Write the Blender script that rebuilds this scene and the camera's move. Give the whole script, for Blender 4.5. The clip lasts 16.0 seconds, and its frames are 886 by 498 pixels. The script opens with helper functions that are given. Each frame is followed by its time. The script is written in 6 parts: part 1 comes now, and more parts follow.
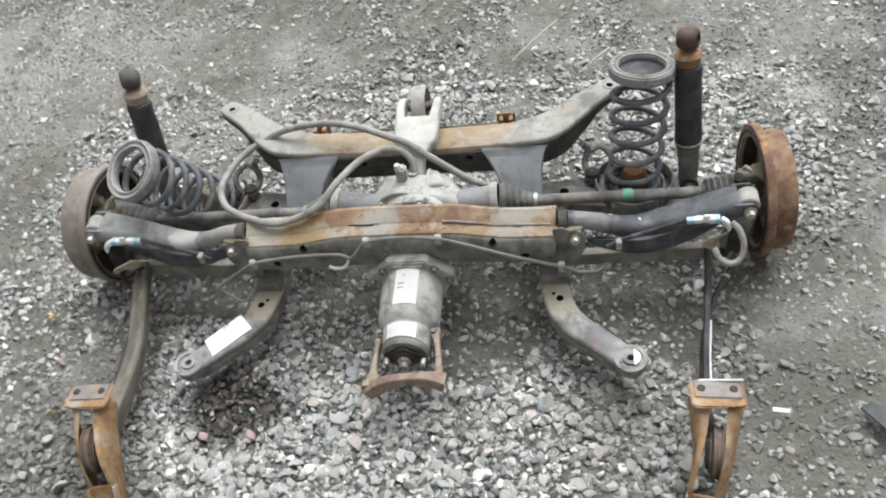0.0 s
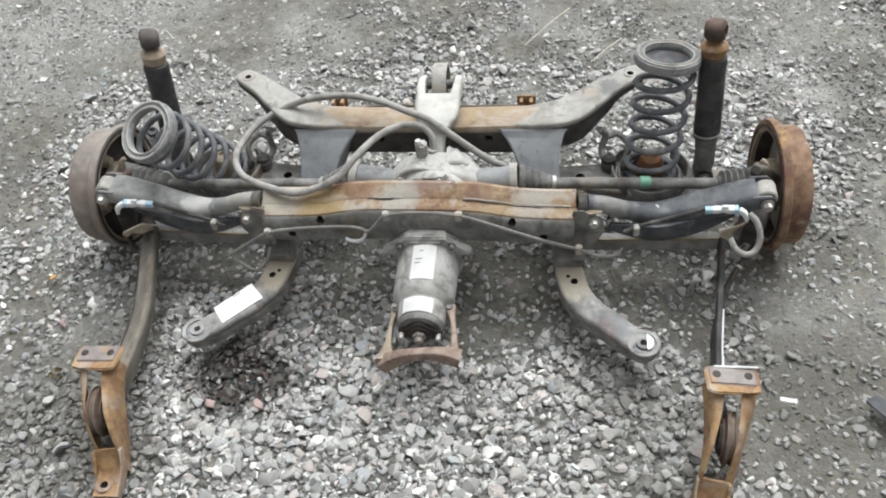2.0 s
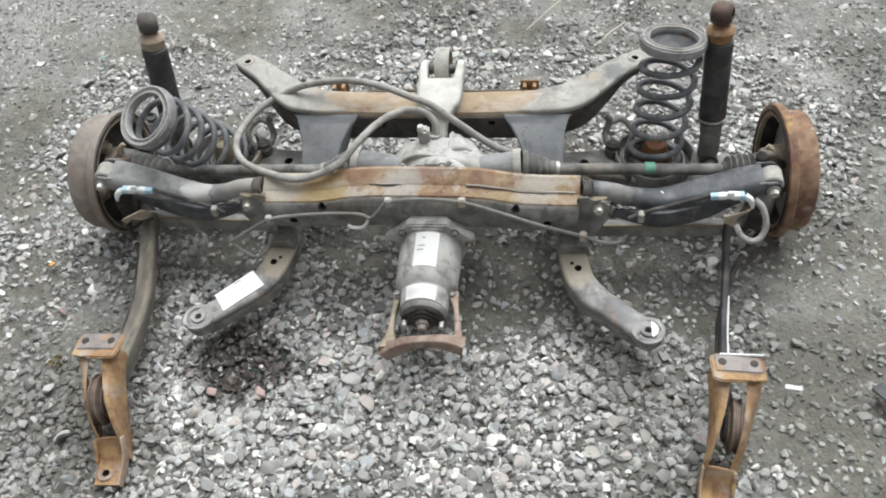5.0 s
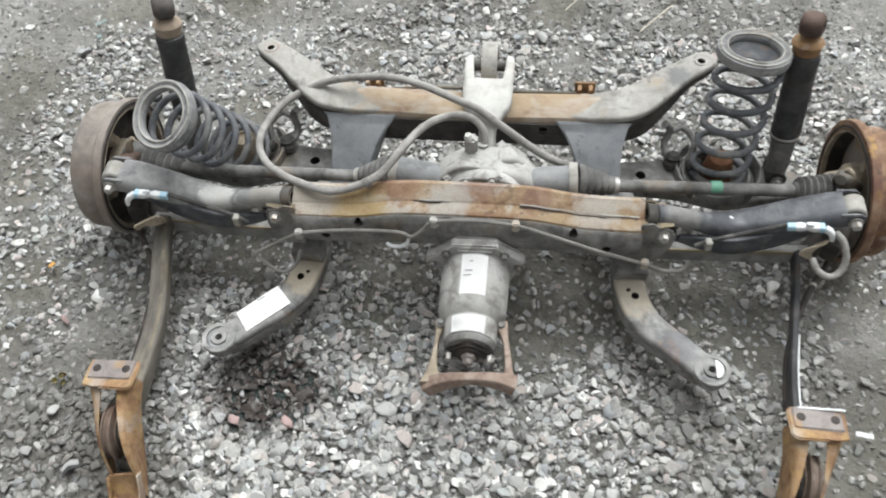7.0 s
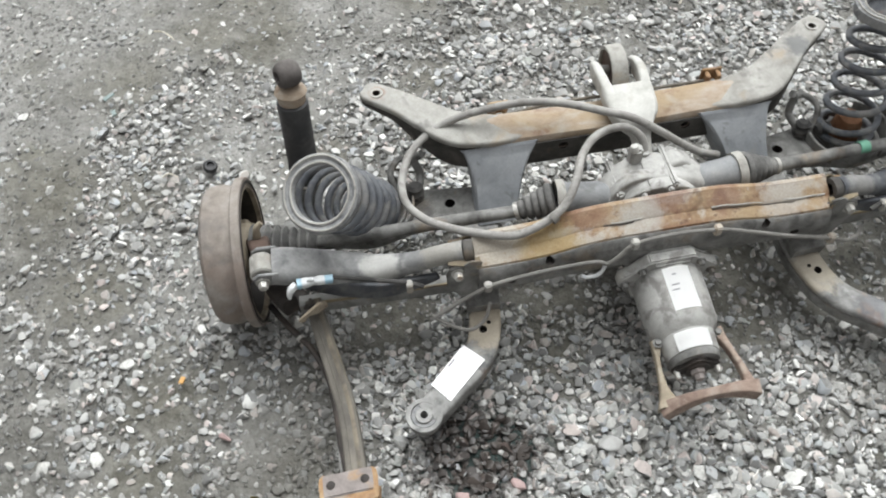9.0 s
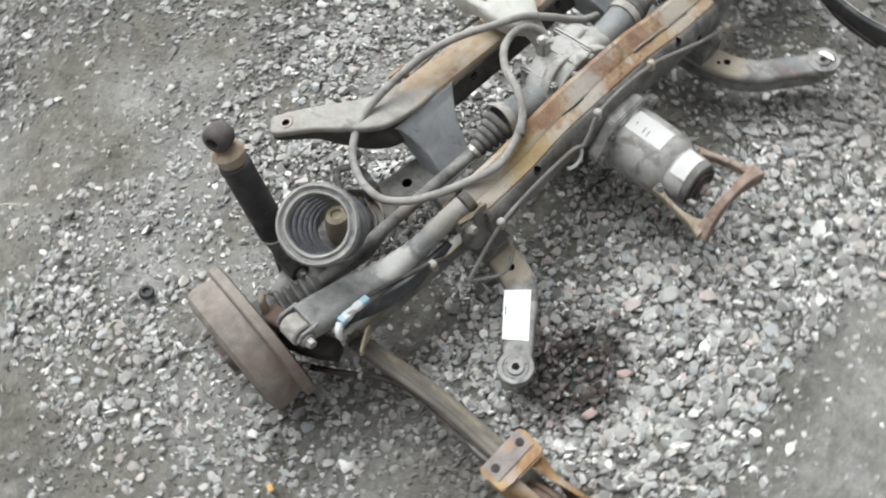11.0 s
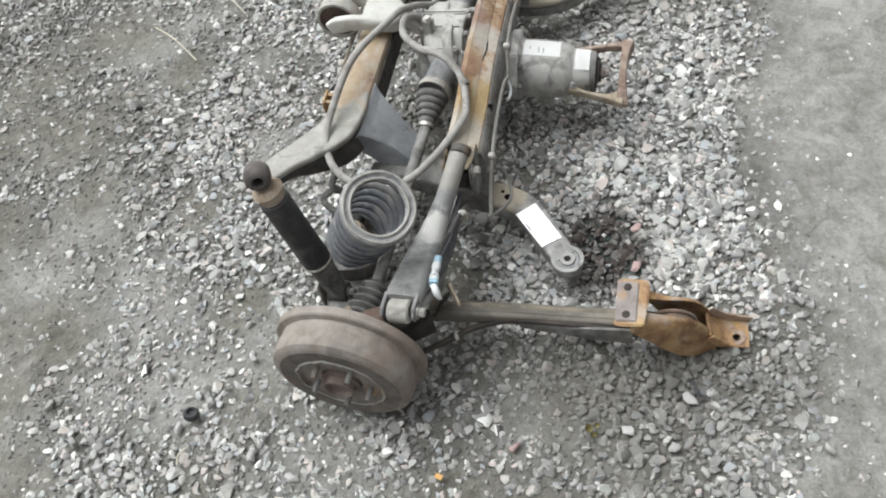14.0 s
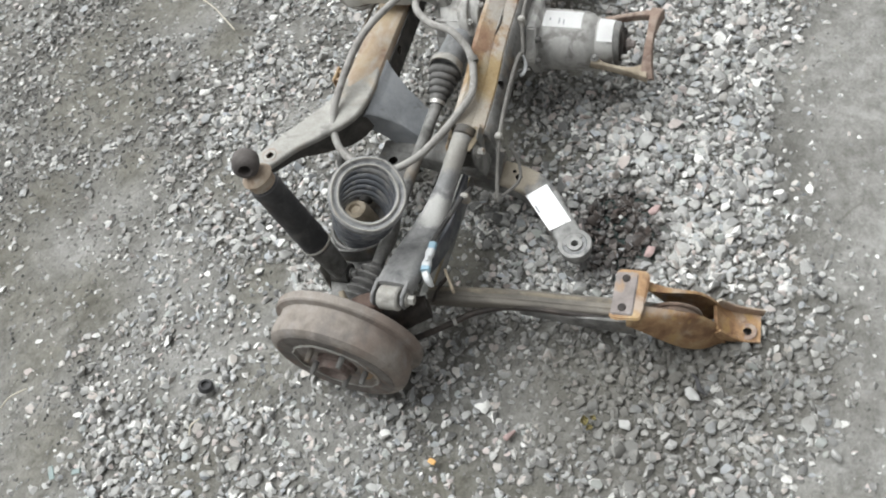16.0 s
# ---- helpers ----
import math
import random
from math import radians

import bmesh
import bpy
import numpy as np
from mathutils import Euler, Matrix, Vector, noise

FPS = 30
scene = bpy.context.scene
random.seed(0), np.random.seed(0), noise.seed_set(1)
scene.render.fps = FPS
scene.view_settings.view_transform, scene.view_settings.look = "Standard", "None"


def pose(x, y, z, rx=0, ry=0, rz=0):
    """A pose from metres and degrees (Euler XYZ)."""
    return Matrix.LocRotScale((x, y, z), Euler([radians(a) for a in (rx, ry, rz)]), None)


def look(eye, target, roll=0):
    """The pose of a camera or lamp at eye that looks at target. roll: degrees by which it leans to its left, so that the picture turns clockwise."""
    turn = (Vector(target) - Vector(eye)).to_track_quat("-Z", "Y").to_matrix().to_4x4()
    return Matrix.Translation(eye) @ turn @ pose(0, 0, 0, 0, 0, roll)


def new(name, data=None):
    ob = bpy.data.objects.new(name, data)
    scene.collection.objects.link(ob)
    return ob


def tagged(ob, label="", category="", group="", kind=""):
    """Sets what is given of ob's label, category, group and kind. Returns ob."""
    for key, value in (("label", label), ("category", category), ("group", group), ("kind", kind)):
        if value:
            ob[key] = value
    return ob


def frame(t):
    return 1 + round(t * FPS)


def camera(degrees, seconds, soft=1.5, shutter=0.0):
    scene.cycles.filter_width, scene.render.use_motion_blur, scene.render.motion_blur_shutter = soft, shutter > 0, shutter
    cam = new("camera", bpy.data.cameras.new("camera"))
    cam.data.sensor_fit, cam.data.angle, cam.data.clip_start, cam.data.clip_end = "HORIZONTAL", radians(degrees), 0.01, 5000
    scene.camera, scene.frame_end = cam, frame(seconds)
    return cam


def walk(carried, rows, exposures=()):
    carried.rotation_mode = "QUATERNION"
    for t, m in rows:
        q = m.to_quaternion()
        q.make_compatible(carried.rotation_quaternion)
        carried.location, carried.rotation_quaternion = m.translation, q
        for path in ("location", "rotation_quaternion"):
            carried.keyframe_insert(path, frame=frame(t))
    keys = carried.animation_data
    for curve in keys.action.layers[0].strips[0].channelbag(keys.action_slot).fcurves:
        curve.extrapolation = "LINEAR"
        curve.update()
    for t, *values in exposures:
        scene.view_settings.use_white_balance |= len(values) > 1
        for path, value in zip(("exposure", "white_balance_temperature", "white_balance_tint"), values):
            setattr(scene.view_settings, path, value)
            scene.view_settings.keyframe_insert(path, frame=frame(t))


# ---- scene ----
cam = camera(55.7, 16.0, soft=1.95, shutter=0.5)
PATH = [
    (0, (0.39, -1.176, 1.5), (0.052, 0.147, 0.038), -12.5),
    (0.5, (0.301, -1.198, 1.497), (0.042, 0.131, 0.025), -6.8),
    (1, (0.267, -1.222, 1.51), (-0.031, 0.118, 0.054), -6.9),
    (1.5, (0.272, -1.214, 1.503), (-0.02, 0.107, 0.03), -7.8),
    (2, (0.286, -1.209, 1.493), (0.025, 0.106, 0.009), -7.4),
    (2.5, (0.278, -1.21, 1.492), (0.012, 0.099, 0.003), -6.7),
    (3, (0.282, -1.217, 1.487), (0.014, 0.092, -0.001), -7.5),
    (3.5, (0.277, -1.217, 1.49), (0.0, 0.091, 0.003), -7.7),
    (4, (0.281, -1.209, 1.487), (0.019, 0.093, -0.008), -7.4),
    (4.2, (0.279, -1.206, 1.483), (0.014, 0.089, -0.018), -7.7),
    (6.3, (0.262, -1.146, 1.489), (0.046, 0.138, -0.029), -5.8),
    (6.5, (0.221, -1.124, 1.476), (-0.004, 0.117, -0.076), -5.0),
    (7, (0.113, -0.984, 1.481), (-0.08, 0.192, -0.126), -4.4),
    (7.5, (-0.083, -0.861, 1.478), (-0.102, 0.216, -0.207), -2.1),
    (8, (-0.371, -0.795, 1.493), (-0.152, 0.279, -0.18), -4.2),
    (8.5, (-0.438, -0.804, 1.501), (-0.276, 0.287, -0.168), -2.9),
    (8.7, (-0.458, -0.812, 1.501), (-0.336, 0.299, -0.157), -3.0),
    (10.8, (-0.787, -0.73, 1.473), (-0.246, 0.268, -0.174), -15.7),
    (11, (-0.836, -0.713, 1.472), (-0.287, 0.237, -0.2), -16.5),
    (11.5, (-0.99, -0.635, 1.507), (-0.09, 0.121, -0.112), -15.9),
    (12, (-1.127, -0.608, 1.531), (-0.169, 0.157, -0.049), -17.6),
    (12.5, (-1.228, -0.666, 1.514), (-0.313, 0.193, -0.042), -26.4),
    (13, (-1.287, -0.612, 1.527), (-0.223, 0.05, -0.032), -21.4),
    (13.5, (-1.38, -0.462, 1.503), (-0.291, 0.018, -0.104), -18.7),
    (14, (-1.42, -0.38, 1.507), (-0.335, 0.113, -0.099), -16.8),
    (14.5, (-1.422, -0.412, 1.502), (-0.313, 0.066, -0.092), -14.7),
    (15, (-1.369, -0.497, 1.494), (-0.325, 0.112, -0.099), -18.9),
    (15.5, (-1.314, -0.584, 1.49), (-0.363, 0.148, -0.109), -24.1),
    (16, (-1.3, -0.557, 1.486), (-0.38, 0.16, -0.138), -26.9),
]
walk(cam, [(t, look(eye, target, roll)) for t, eye, target, roll in PATH], exposures=[(0, 0.96), (8.7, 0.95), (10.8, 0.9), (16, 0.89)])

# ---- sky, sun, exposure ----
world = bpy.data.worlds.new("overcast_sky")
scene.world = world
world.use_nodes = True
wn = world.node_tree
sky = wn.nodes.new("ShaderNodeTexSky")
sky.sky_type = "NISHITA"
sky.sun_disc = False
sky.sun_elevation = radians(62)
sky.sun_rotation = radians(20)
sky.air_density = 1.0
sky.dust_density = 6.0
grey = wn.nodes.new("ShaderNodeHueSaturation")
grey.inputs["Saturation"].default_value = 0.04
wn.links.new(sky.outputs[0], grey.inputs["Color"])
wn.links.new(grey.outputs[0], wn.nodes["Background"].inputs[0])
wn.nodes["Background"].inputs[1].default_value = 0.07

sun_data = bpy.data.lights.new("sun", "SUN")
sun_data.energy = 1.75
sun_data.angle = radians(55)
sun_data.color = (0.94, 0.98, 1.0)
sun = new("sun", sun_data)
sun.matrix_world = look((0.6, 1.6, 4.0), (0, 0, 0))


# ---- materials ----
def ramp(nodes, stops):
    r = nodes.new("ShaderNodeValToRGB")
    while len(r.color_ramp.elements) < len(stops):
        r.color_ramp.elements.new(0.5)
    for e, (p, c) in zip(r.color_ramp.elements, stops):
        e.position = p
        e.color = (*c, 1)
    return r


def noise_node(nodes, links, vec, scale, detail=4.0, rough=0.6, distort=0.0):
    n = nodes.new("ShaderNodeTexNoise")
    n.inputs["Scale"].default_value = scale
    n.inputs["Detail"].default_value = detail
    n.inputs["Roughness"].default_value = rough
    n.inputs["Distortion"].default_value = distort
    links.new(vec, n.inputs["Vector"])
    return n.outputs["Fac"]


def mix_rgb(nodes, links, fac, a, b, mode="MIX"):
    m = nodes.new("ShaderNodeMix")
    m.data_type = "RGBA"
    m.blend_type = mode
    for sock, v in ((m.inputs[0], fac), (m.inputs[6], a), (m.inputs[7], b)):
        if isinstance(v, (int, float)):
            sock.default_value = v
        elif isinstance(v, tuple):
            sock.default_value = (*v, 1)
        else:
            links.new(v, sock)
    return m.outputs[2]


def map_range(nodes, links, v, lo, hi, to_lo=0.0, to_hi=1.0):
    m = nodes.new("ShaderNodeMapRange")
    links.new(v, m.inputs[0])
    for i, x in zip((1, 2, 3, 4), (lo, hi, to_lo, to_hi)):
        m.inputs[i].default_value = x
    return m.outputs[0]


def worn(name, base, patches=(), rough=0.7, metal=0.0, bump=0.25, bump_scale=260.0, stretch=(1, 1, 1), base_scale=22.0, grain=0.22, spots=()):
    """A worn surface: a base of two or three colours, and patches (colour, scale, low, high, strength) over it."""
    m = bpy.data.materials.new(name)
    m.use_nodes = True
    nodes, links = m.node_tree.nodes, m.node_tree.links
    bsdf = nodes["Principled BSDF"]
    tc = nodes.new("ShaderNodeTexCoord")
    mp = nodes.new("ShaderNodeMapping")
    mp.inputs["Scale"].default_value = stretch
    links.new(tc.outputs["Object"], mp.inputs["Vector"])
    vec = mp.outputs[0]
    n0 = noise_node(nodes, links, vec, base_scale, 6, 0.65, 0.3)
    k = len(base)
    r = ramp(nodes, [(0.3 + 0.4 * i / max(1, k - 1), c) for i, c in enumerate(base)])
    links.new(n0, r.inputs[0])
    col = r.outputs[0]
    for i, (c, sc, lo, hi, amount) in enumerate(patches):
        mo = nodes.new("ShaderNodeVectorMath")
        mo.inputs[1].default_value = (3.7 * i + 1.3, 5.1 * i, 2.9 * i)
        links.new(vec, mo.inputs[0])
        n = noise_node(nodes, links, mo.outputs[0], sc, 5, 0.6, 0.4)
        col = mix_rgb(nodes, links, map_range(nodes, links, n, lo, hi, 0.0, amount), col, c)
    for c, centre, radius, amount in spots:
        # a worn spot with a ragged edge
        d = nodes.new("ShaderNodeVectorMath")
        d.operation = "DISTANCE"
        d.inputs[1].default_value = centre
        links.new(tc.outputs["Object"], d.inputs[0])
        rag = nodes.new("ShaderNodeMath")
        rag.operation = "MULTIPLY_ADD"
        rag.inputs[1].default_value = radius * 1.4
        links.new(noise_node(nodes, links, tc.outputs["Object"], 55, 4, 0.65), rag.inputs[0])
        links.new(d.outputs["Value"], rag.inputs[2])
        col = mix_rgb(nodes, links, map_range(nodes, links, rag.outputs[0], radius * 1.35, radius * 1.75, amount, 0.0), col, c)
    fine = noise_node(nodes, links, tc.outputs["Object"], bump_scale, 3, 0.7)
    col = mix_rgb(nodes, links, map_range(nodes, links, fine, 0.3, 0.7, 0.0, grain), col, tuple(0.5 * v for v in base[0]))
    links.new(col, bsdf.inputs["Base Color"])
    links.new(map_range(nodes, links, n0, 0.3, 0.7, min(1, rough + 0.12), max(0.1, rough - 0.12)), bsdf.inputs["Roughness"])
    bsdf.inputs["Metallic"].default_value = metal
    b = nodes.new("ShaderNodeBump")
    b.inputs["Strength"].default_value = bump
    b.inputs["Distance"].default_value = 0.0015
    links.new(fine, b.inputs["Height"])
    links.new(b.outputs[0], bsdf.inputs["Normal"])
    return m


RUST_BEAM = worn("rusty_beam_steel", [(0.19, 0.11, 0.065), (0.34, 0.24, 0.145), (0.43, 0.35, 0.25)],
                 [((0.44, 0.41, 0.36), 13, 0.53, 0.6, 0.8), ((0.23, 0.12, 0.07), 10, 0.55, 0.63, 0.75), ((0.11, 0.06, 0.04), 40, 0.58, 0.68, 0.7), ((0.36, 0.275, 0.16), 9, 0.52, 0.66, 0.5), ((0.09, 0.05, 0.035), 95, 0.6, 0.68, 0.75), ((0.5, 0.48, 0.44), 60, 0.63, 0.7, 0.7)],
                 0.8, 0.0, 0.35, 300, (0.8, 1, 1), 34.0, 0.3,
                 [((0.46, 0.43, 0.37), (-0.3, 0.02, 0.27), 0.07, 0.85), ((0.22, 0.12, 0.085), (0.13, 0.02, 0.285), 0.036, 0.6), ((0.24, 0.13, 0.085), (-0.12, 0.03, 0.285), 0.04, 0.5), ((0.2, 0.1, 0.07), (0.02, 0.036, 0.3), 0.05, 0.6), ((0.43, 0.41, 0.37), (-0.03, 0.008, 0.28), 0.045, 0.7), ((0.44, 0.42, 0.385), (0.24, 0.012, 0.265), 0.05, 0.6), ((0.36, 0.27, 0.12), (-0.2, -0.01, 0.265), 0.06, 0.6)])
RUST_REAR = worn("rusty_dusty_steel", [(0.22, 0.15, 0.1), (0.37, 0.3, 0.23), (0.44, 0.41, 0.36)],
                 [((0.35, 0.265, 0.155), 8, 0.5, 0.64, 0.7), ((0.2, 0.1, 0.06), 30, 0.58, 0.68, 0.6), ((0.42, 0.4, 0.35), 14, 0.56, 0.66, 0.6), ((0.24, 0.13, 0.085), 6, 0.58, 0.66, 0.5)], 0.85, 0.0, 0.3, 300, (0.6, 1, 1))
RUST_BRACKET = worn("orange_rust_bracket", [(0.17, 0.09, 0.048), (0.33, 0.2, 0.1), (0.46, 0.335, 0.185)],
                    [((0.4, 0.35, 0.3), 15, 0.54, 0.66, 0.7), ((0.13, 0.06, 0.033), 19, 0.53, 0.63, 0.65), ((0.44, 0.29, 0.11), 34, 0.57, 0.66, 0.6)], 0.75, 0.0, 0.4, 320)
RUST_DRUM = worn("orange_rust_drum", [(0.12, 0.068, 0.045), (0.26, 0.16, 0.1), (0.37, 0.265, 0.175)],
                 [((0.46, 0.28, 0.09), 18, 0.56, 0.66, 0.75), ((0.13, 0.062, 0.05), 9, 0.5, 0.62, 0.8), ((0.075, 0.05, 0.045), 34, 0.56, 0.66, 0.7), ((0.42, 0.37, 0.32), 26, 0.6, 0.68, 0.65)], 0.85, 0.0, 0.45, 260)
BROWN_DRUM = worn("brown_grey_rust_drum", [(0.18, 0.155, 0.132), (0.265, 0.235, 0.207), (0.33, 0.302, 0.272)],
                  [((0.23, 0.175, 0.145), 9, 0.52, 0.64, 0.6), ((0.15, 0.135, 0.128), 13, 0.54, 0.64, 0.6), ((0.31, 0.298, 0.29), 11, 0.57, 0.66, 0.6)], 0.85, 0.0, 0.4, 260)
DUSTY = worn("dusty_grey_steel", [(0.08, 0.078, 0.073), (0.19, 0.188, 0.178), (0.3, 0.298, 0.285)],
             [((0.3, 0.22, 0.14), 12, 0.56, 0.7, 0.5), ((0.07, 0.065, 0.06), 24, 0.55, 0.68, 0.7)], 0.8, 0.0, 0.12, 280)
PALE = worn("pale_dusty_steel", [(0.26, 0.25, 0.22), (0.38, 0.37, 0.34), (0.46, 0.45, 0.41)],
            [((0.4, 0.3, 0.2), 10, 0.55, 0.68, 0.6), ((0.13, 0.12, 0.11), 30, 0.58, 0.7, 0.6)], 0.8, 0.0, 0.12, 280)
HORN = worn("pale_dusty_horn_steel", [(0.22, 0.212, 0.19), (0.34, 0.332, 0.305), (0.43, 0.422, 0.39)],
            [((0.36, 0.28, 0.19), 10, 0.55, 0.68, 0.6), ((0.12, 0.115, 0.108), 24, 0.57, 0.67, 0.65)], 0.8, 0.0, 0.12, 280,
            spots=[((0.13, 0.135, 0.14), (0.405, 0.345, 0.3), 0.03, 0.75), ((0.3, 0.2, 0.16), (-0.453, 0.389, 0.3), 0.02, 0.7)])
LEG = worn("blue_grey_painted_steel", [(0.2, 0.21, 0.22), (0.27, 0.285, 0.3), (0.33, 0.34, 0.35)],
           [((0.3, 0.27, 0.22), 14, 0.58, 0.7, 0.5), ((0.12, 0.12, 0.12), 40, 0.62, 0.7, 0.5)], 0.7, 0.0, 0.2, 300)
BLACK = worn("dusty_black_paint", [(0.03, 0.032, 0.037), (0.065, 0.07, 0.08), (0.13, 0.133, 0.138)],
             [((0.24, 0.23, 0.21), 20, 0.56, 0.72, 0.6), ((0.16, 0.1, 0.06), 30, 0.62, 0.72, 0.5)], 0.55, 0.0, 0.25, 300)
SPRING_MAT = worn("dusty_blue_black_coil", [(0.06, 0.065, 0.075), (0.11, 0.118, 0.13), (0.17, 0.175, 0.18)],
                  [((0.27, 0.26, 0.24), 26, 0.5, 0.66, 0.65), ((0.05, 0.05, 0.055), 40, 0.58, 0.68, 0.6)], 0.65, 0.0, 0.2, 300)
SHOCK_MAT = worn("dull_black_tube", [(0.022, 0.022, 0.024), (0.04, 0.04, 0.042), (0.07, 0.07, 0.07)],
                 [((0.19, 0.18, 0.165), 18, 0.54, 0.72, 0.5), ((0.12, 0.085, 0.06), 12, 0.58, 0.7, 0.5)], 0.6, 0.0, 0.2, 300)
BOOT = worn("dusty_boot_rubber", [(0.06, 0.059, 0.056), (0.115, 0.113, 0.108), (0.19, 0.187, 0.178)], [((0.26, 0.255, 0.24), 20, 0.52, 0.66, 0.6)], 0.85, 0.0, 0.25, 300)
RUBBER = worn("old_rubber", [(0.03, 0.029, 0.028), (0.065, 0.063, 0.06)], [((0.22, 0.21, 0.19), 24, 0.48, 0.68, 0.6)], 0.85, 0.0, 0.25, 300)
SEAT_RUBBER = worn("dusty_spring_rubber", [(0.15, 0.152, 0.155), (0.26, 0.262, 0.262), (0.36, 0.36, 0.35)], [((0.09, 0.095, 0.105), 30, 0.54, 0.64, 0.7), ((0.45, 0.45, 0.43), 40, 0.6, 0.68, 0.6)], 0.8, 0.0, 0.2, 300)
ALLOY = worn("dirty_cast_alloy", [(0.26, 0.257, 0.24), (0.42, 0.415, 0.395), (0.52, 0.515, 0.49)],
             [((0.14, 0.13, 0.12), 26, 0.53, 0.64, 0.7), ((0.36, 0.31, 0.24), 10, 0.58, 0.7, 0.35)], 0.7, 0.1, 0.45, 420)
CREAM = worn("pale_cast_bracket", [(0.44, 0.435, 0.4), (0.56, 0.555, 0.52), (0.63, 0.625, 0.59)],
             [((0.35, 0.32, 0.27), 26, 0.6, 0.72, 0.5)], 0.75, 0.0, 0.3, 380)
LOOM = worn("dusty_cable_sleeve", [(0.21, 0.2, 0.185), (0.32, 0.31, 0.29), (0.41, 0.4, 0.375)], [((0.1, 0.09, 0.08), 30, 0.56, 0.68, 0.6)], 0.85, 0.0, 0.4, 600)
WIRE = worn("dusty_thin_wire", [(0.13, 0.125, 0.115), (0.25, 0.24, 0.22)], (), 0.8, 0.0, 0.2, 400)
CASTING = worn("tan_dusty_casting", [(0.2, 0.165, 0.12), (0.33, 0.28, 0.21), (0.42, 0.37, 0.29)],
               [((0.12, 0.09, 0.07), 26, 0.54, 0.68, 0.8)], 0.85, 0.0, 0.4, 300)
CUP = worn("rust_brown_cup", [(0.16, 0.07, 0.035), (0.3, 0.15, 0.075)], [((0.36, 0.28, 0.18), 24, 0.55, 0.7, 0.6)], 0.85, 0.0, 0.3, 300)
# near black, for greasy steel and for shade painted into recesses
DARK_RUST_AND_SHADE = worn("dark_grease_and_shade", [(0.015, 0.013, 0.012), (0.032, 0.026, 0.022), (0.065, 0.048, 0.038)], (), 0.7, 0.0, 0.4, 260)
ZINC = worn("zinc_plated_steel", [(0.38, 0.37, 0.34), (0.52, 0.51, 0.48)], [((0.3, 0.18, 0.09), 60, 0.55, 0.7, 0.6)], 0.5, 0.5, 0.2, 400)
STAIN_ARM = worn("channel_arm_steel", [(0.075, 0.07, 0.06), (0.135, 0.123, 0.104), (0.2, 0.183, 0.154)],
                 [((0.26, 0.2, 0.12), 9, 0.54, 0.66, 0.45), ((0.08, 0.075, 0.07), 18, 0.55, 0.7, 0.6)], 0.8, 0.0, 0.3, 300, (1, 0.4, 1))
PAPER = worn("white_label_paper", [(0.92, 0.92, 0.91), (0.95, 0.95, 0.94)], (), 0.5, 0.0, 0.03, 300, grain=0.02)
INK = worn("grey_print", [(0.28, 0.28, 0.3), (0.36, 0.36, 0.38)], (), 0.6, 0.0, 0.02, 300)
WHITE_PLASTIC = worn("white_plastic", [(0.62, 0.64, 0.64), (0.75, 0.77, 0.77)], [((0.35, 0.34, 0.3), 50, 0.58, 0.7, 0.6)], 0.45, 0.0, 0.1, 300)
BLUE_PLASTIC = worn("pale_blue_plastic", [(0.3, 0.5, 0.62), (0.42, 0.6, 0.7)], [((0.35, 0.34, 0.3), 50, 0.6, 0.7, 0.5)], 0.45, 0.0, 0.1, 300)
GREEN_TAPE = worn("green_paint_mark", [(0.12, 0.34, 0.23), (0.18, 0.42, 0.3)], (), 0.6, 0.0, 0.1, 300)
EYE = worn("brown_eye_rubber", [(0.05, 0.035, 0.03), (0.1, 0.065, 0.05), (0.15, 0.1, 0.08)], (), 0.8, 0.0, 0.25, 300)
GREY_EYE = worn("dusty_eye_rubber", [(0.06, 0.053, 0.05), (0.11, 0.098, 0.092), (0.17, 0.155, 0.148)], (), 0.85, 0.0, 0.25, 300)
GUARD = worn("pinkish_rust", [(0.15, 0.1, 0.08), (0.27, 0.2, 0.16), (0.36, 0.3, 0.25)], [((0.12, 0.07, 0.055), 24, 0.52, 0.64, 0.8), ((0.38, 0.33, 0.27), 34, 0.58, 0.66, 0.6)], 0.85, 0.0, 0.4, 300)
FACE = worn("dark_brown_drum_face", [(0.085, 0.076, 0.068), (0.14, 0.126, 0.114), (0.2, 0.182, 0.165)], [((0.2, 0.14, 0.11), 22, 0.56, 0.66, 0.6), ((0.26, 0.25, 0.23), 30, 0.6, 0.68, 0.5)], 0.85, 0.0, 0.4, 280)
BUSH = worn("dusty_brown_bush", [(0.09, 0.062, 0.046), (0.15, 0.112, 0.088), (0.22, 0.18, 0.15)], [((0.24, 0.15, 0.11), 16, 0.56, 0.66, 0.5)], 0.85, 0.0, 0.3, 300)
HUB = worn("grey_brown_hub", [(0.085, 0.064, 0.056), (0.15, 0.115, 0.1), (0.22, 0.18, 0.16)], [((0.17, 0.095, 0.078), 30, 0.52, 0.66, 0.6)], 0.8, 0.0, 0.4, 300)
PLATE = worn("bare_rusty_plate", [(0.16, 0.138, 0.128), (0.24, 0.21, 0.196), (0.31, 0.278, 0.26)], [((0.36, 0.22, 0.1), 22, 0.56, 0.66, 0.8)], 0.7, 0.0, 0.3, 300)
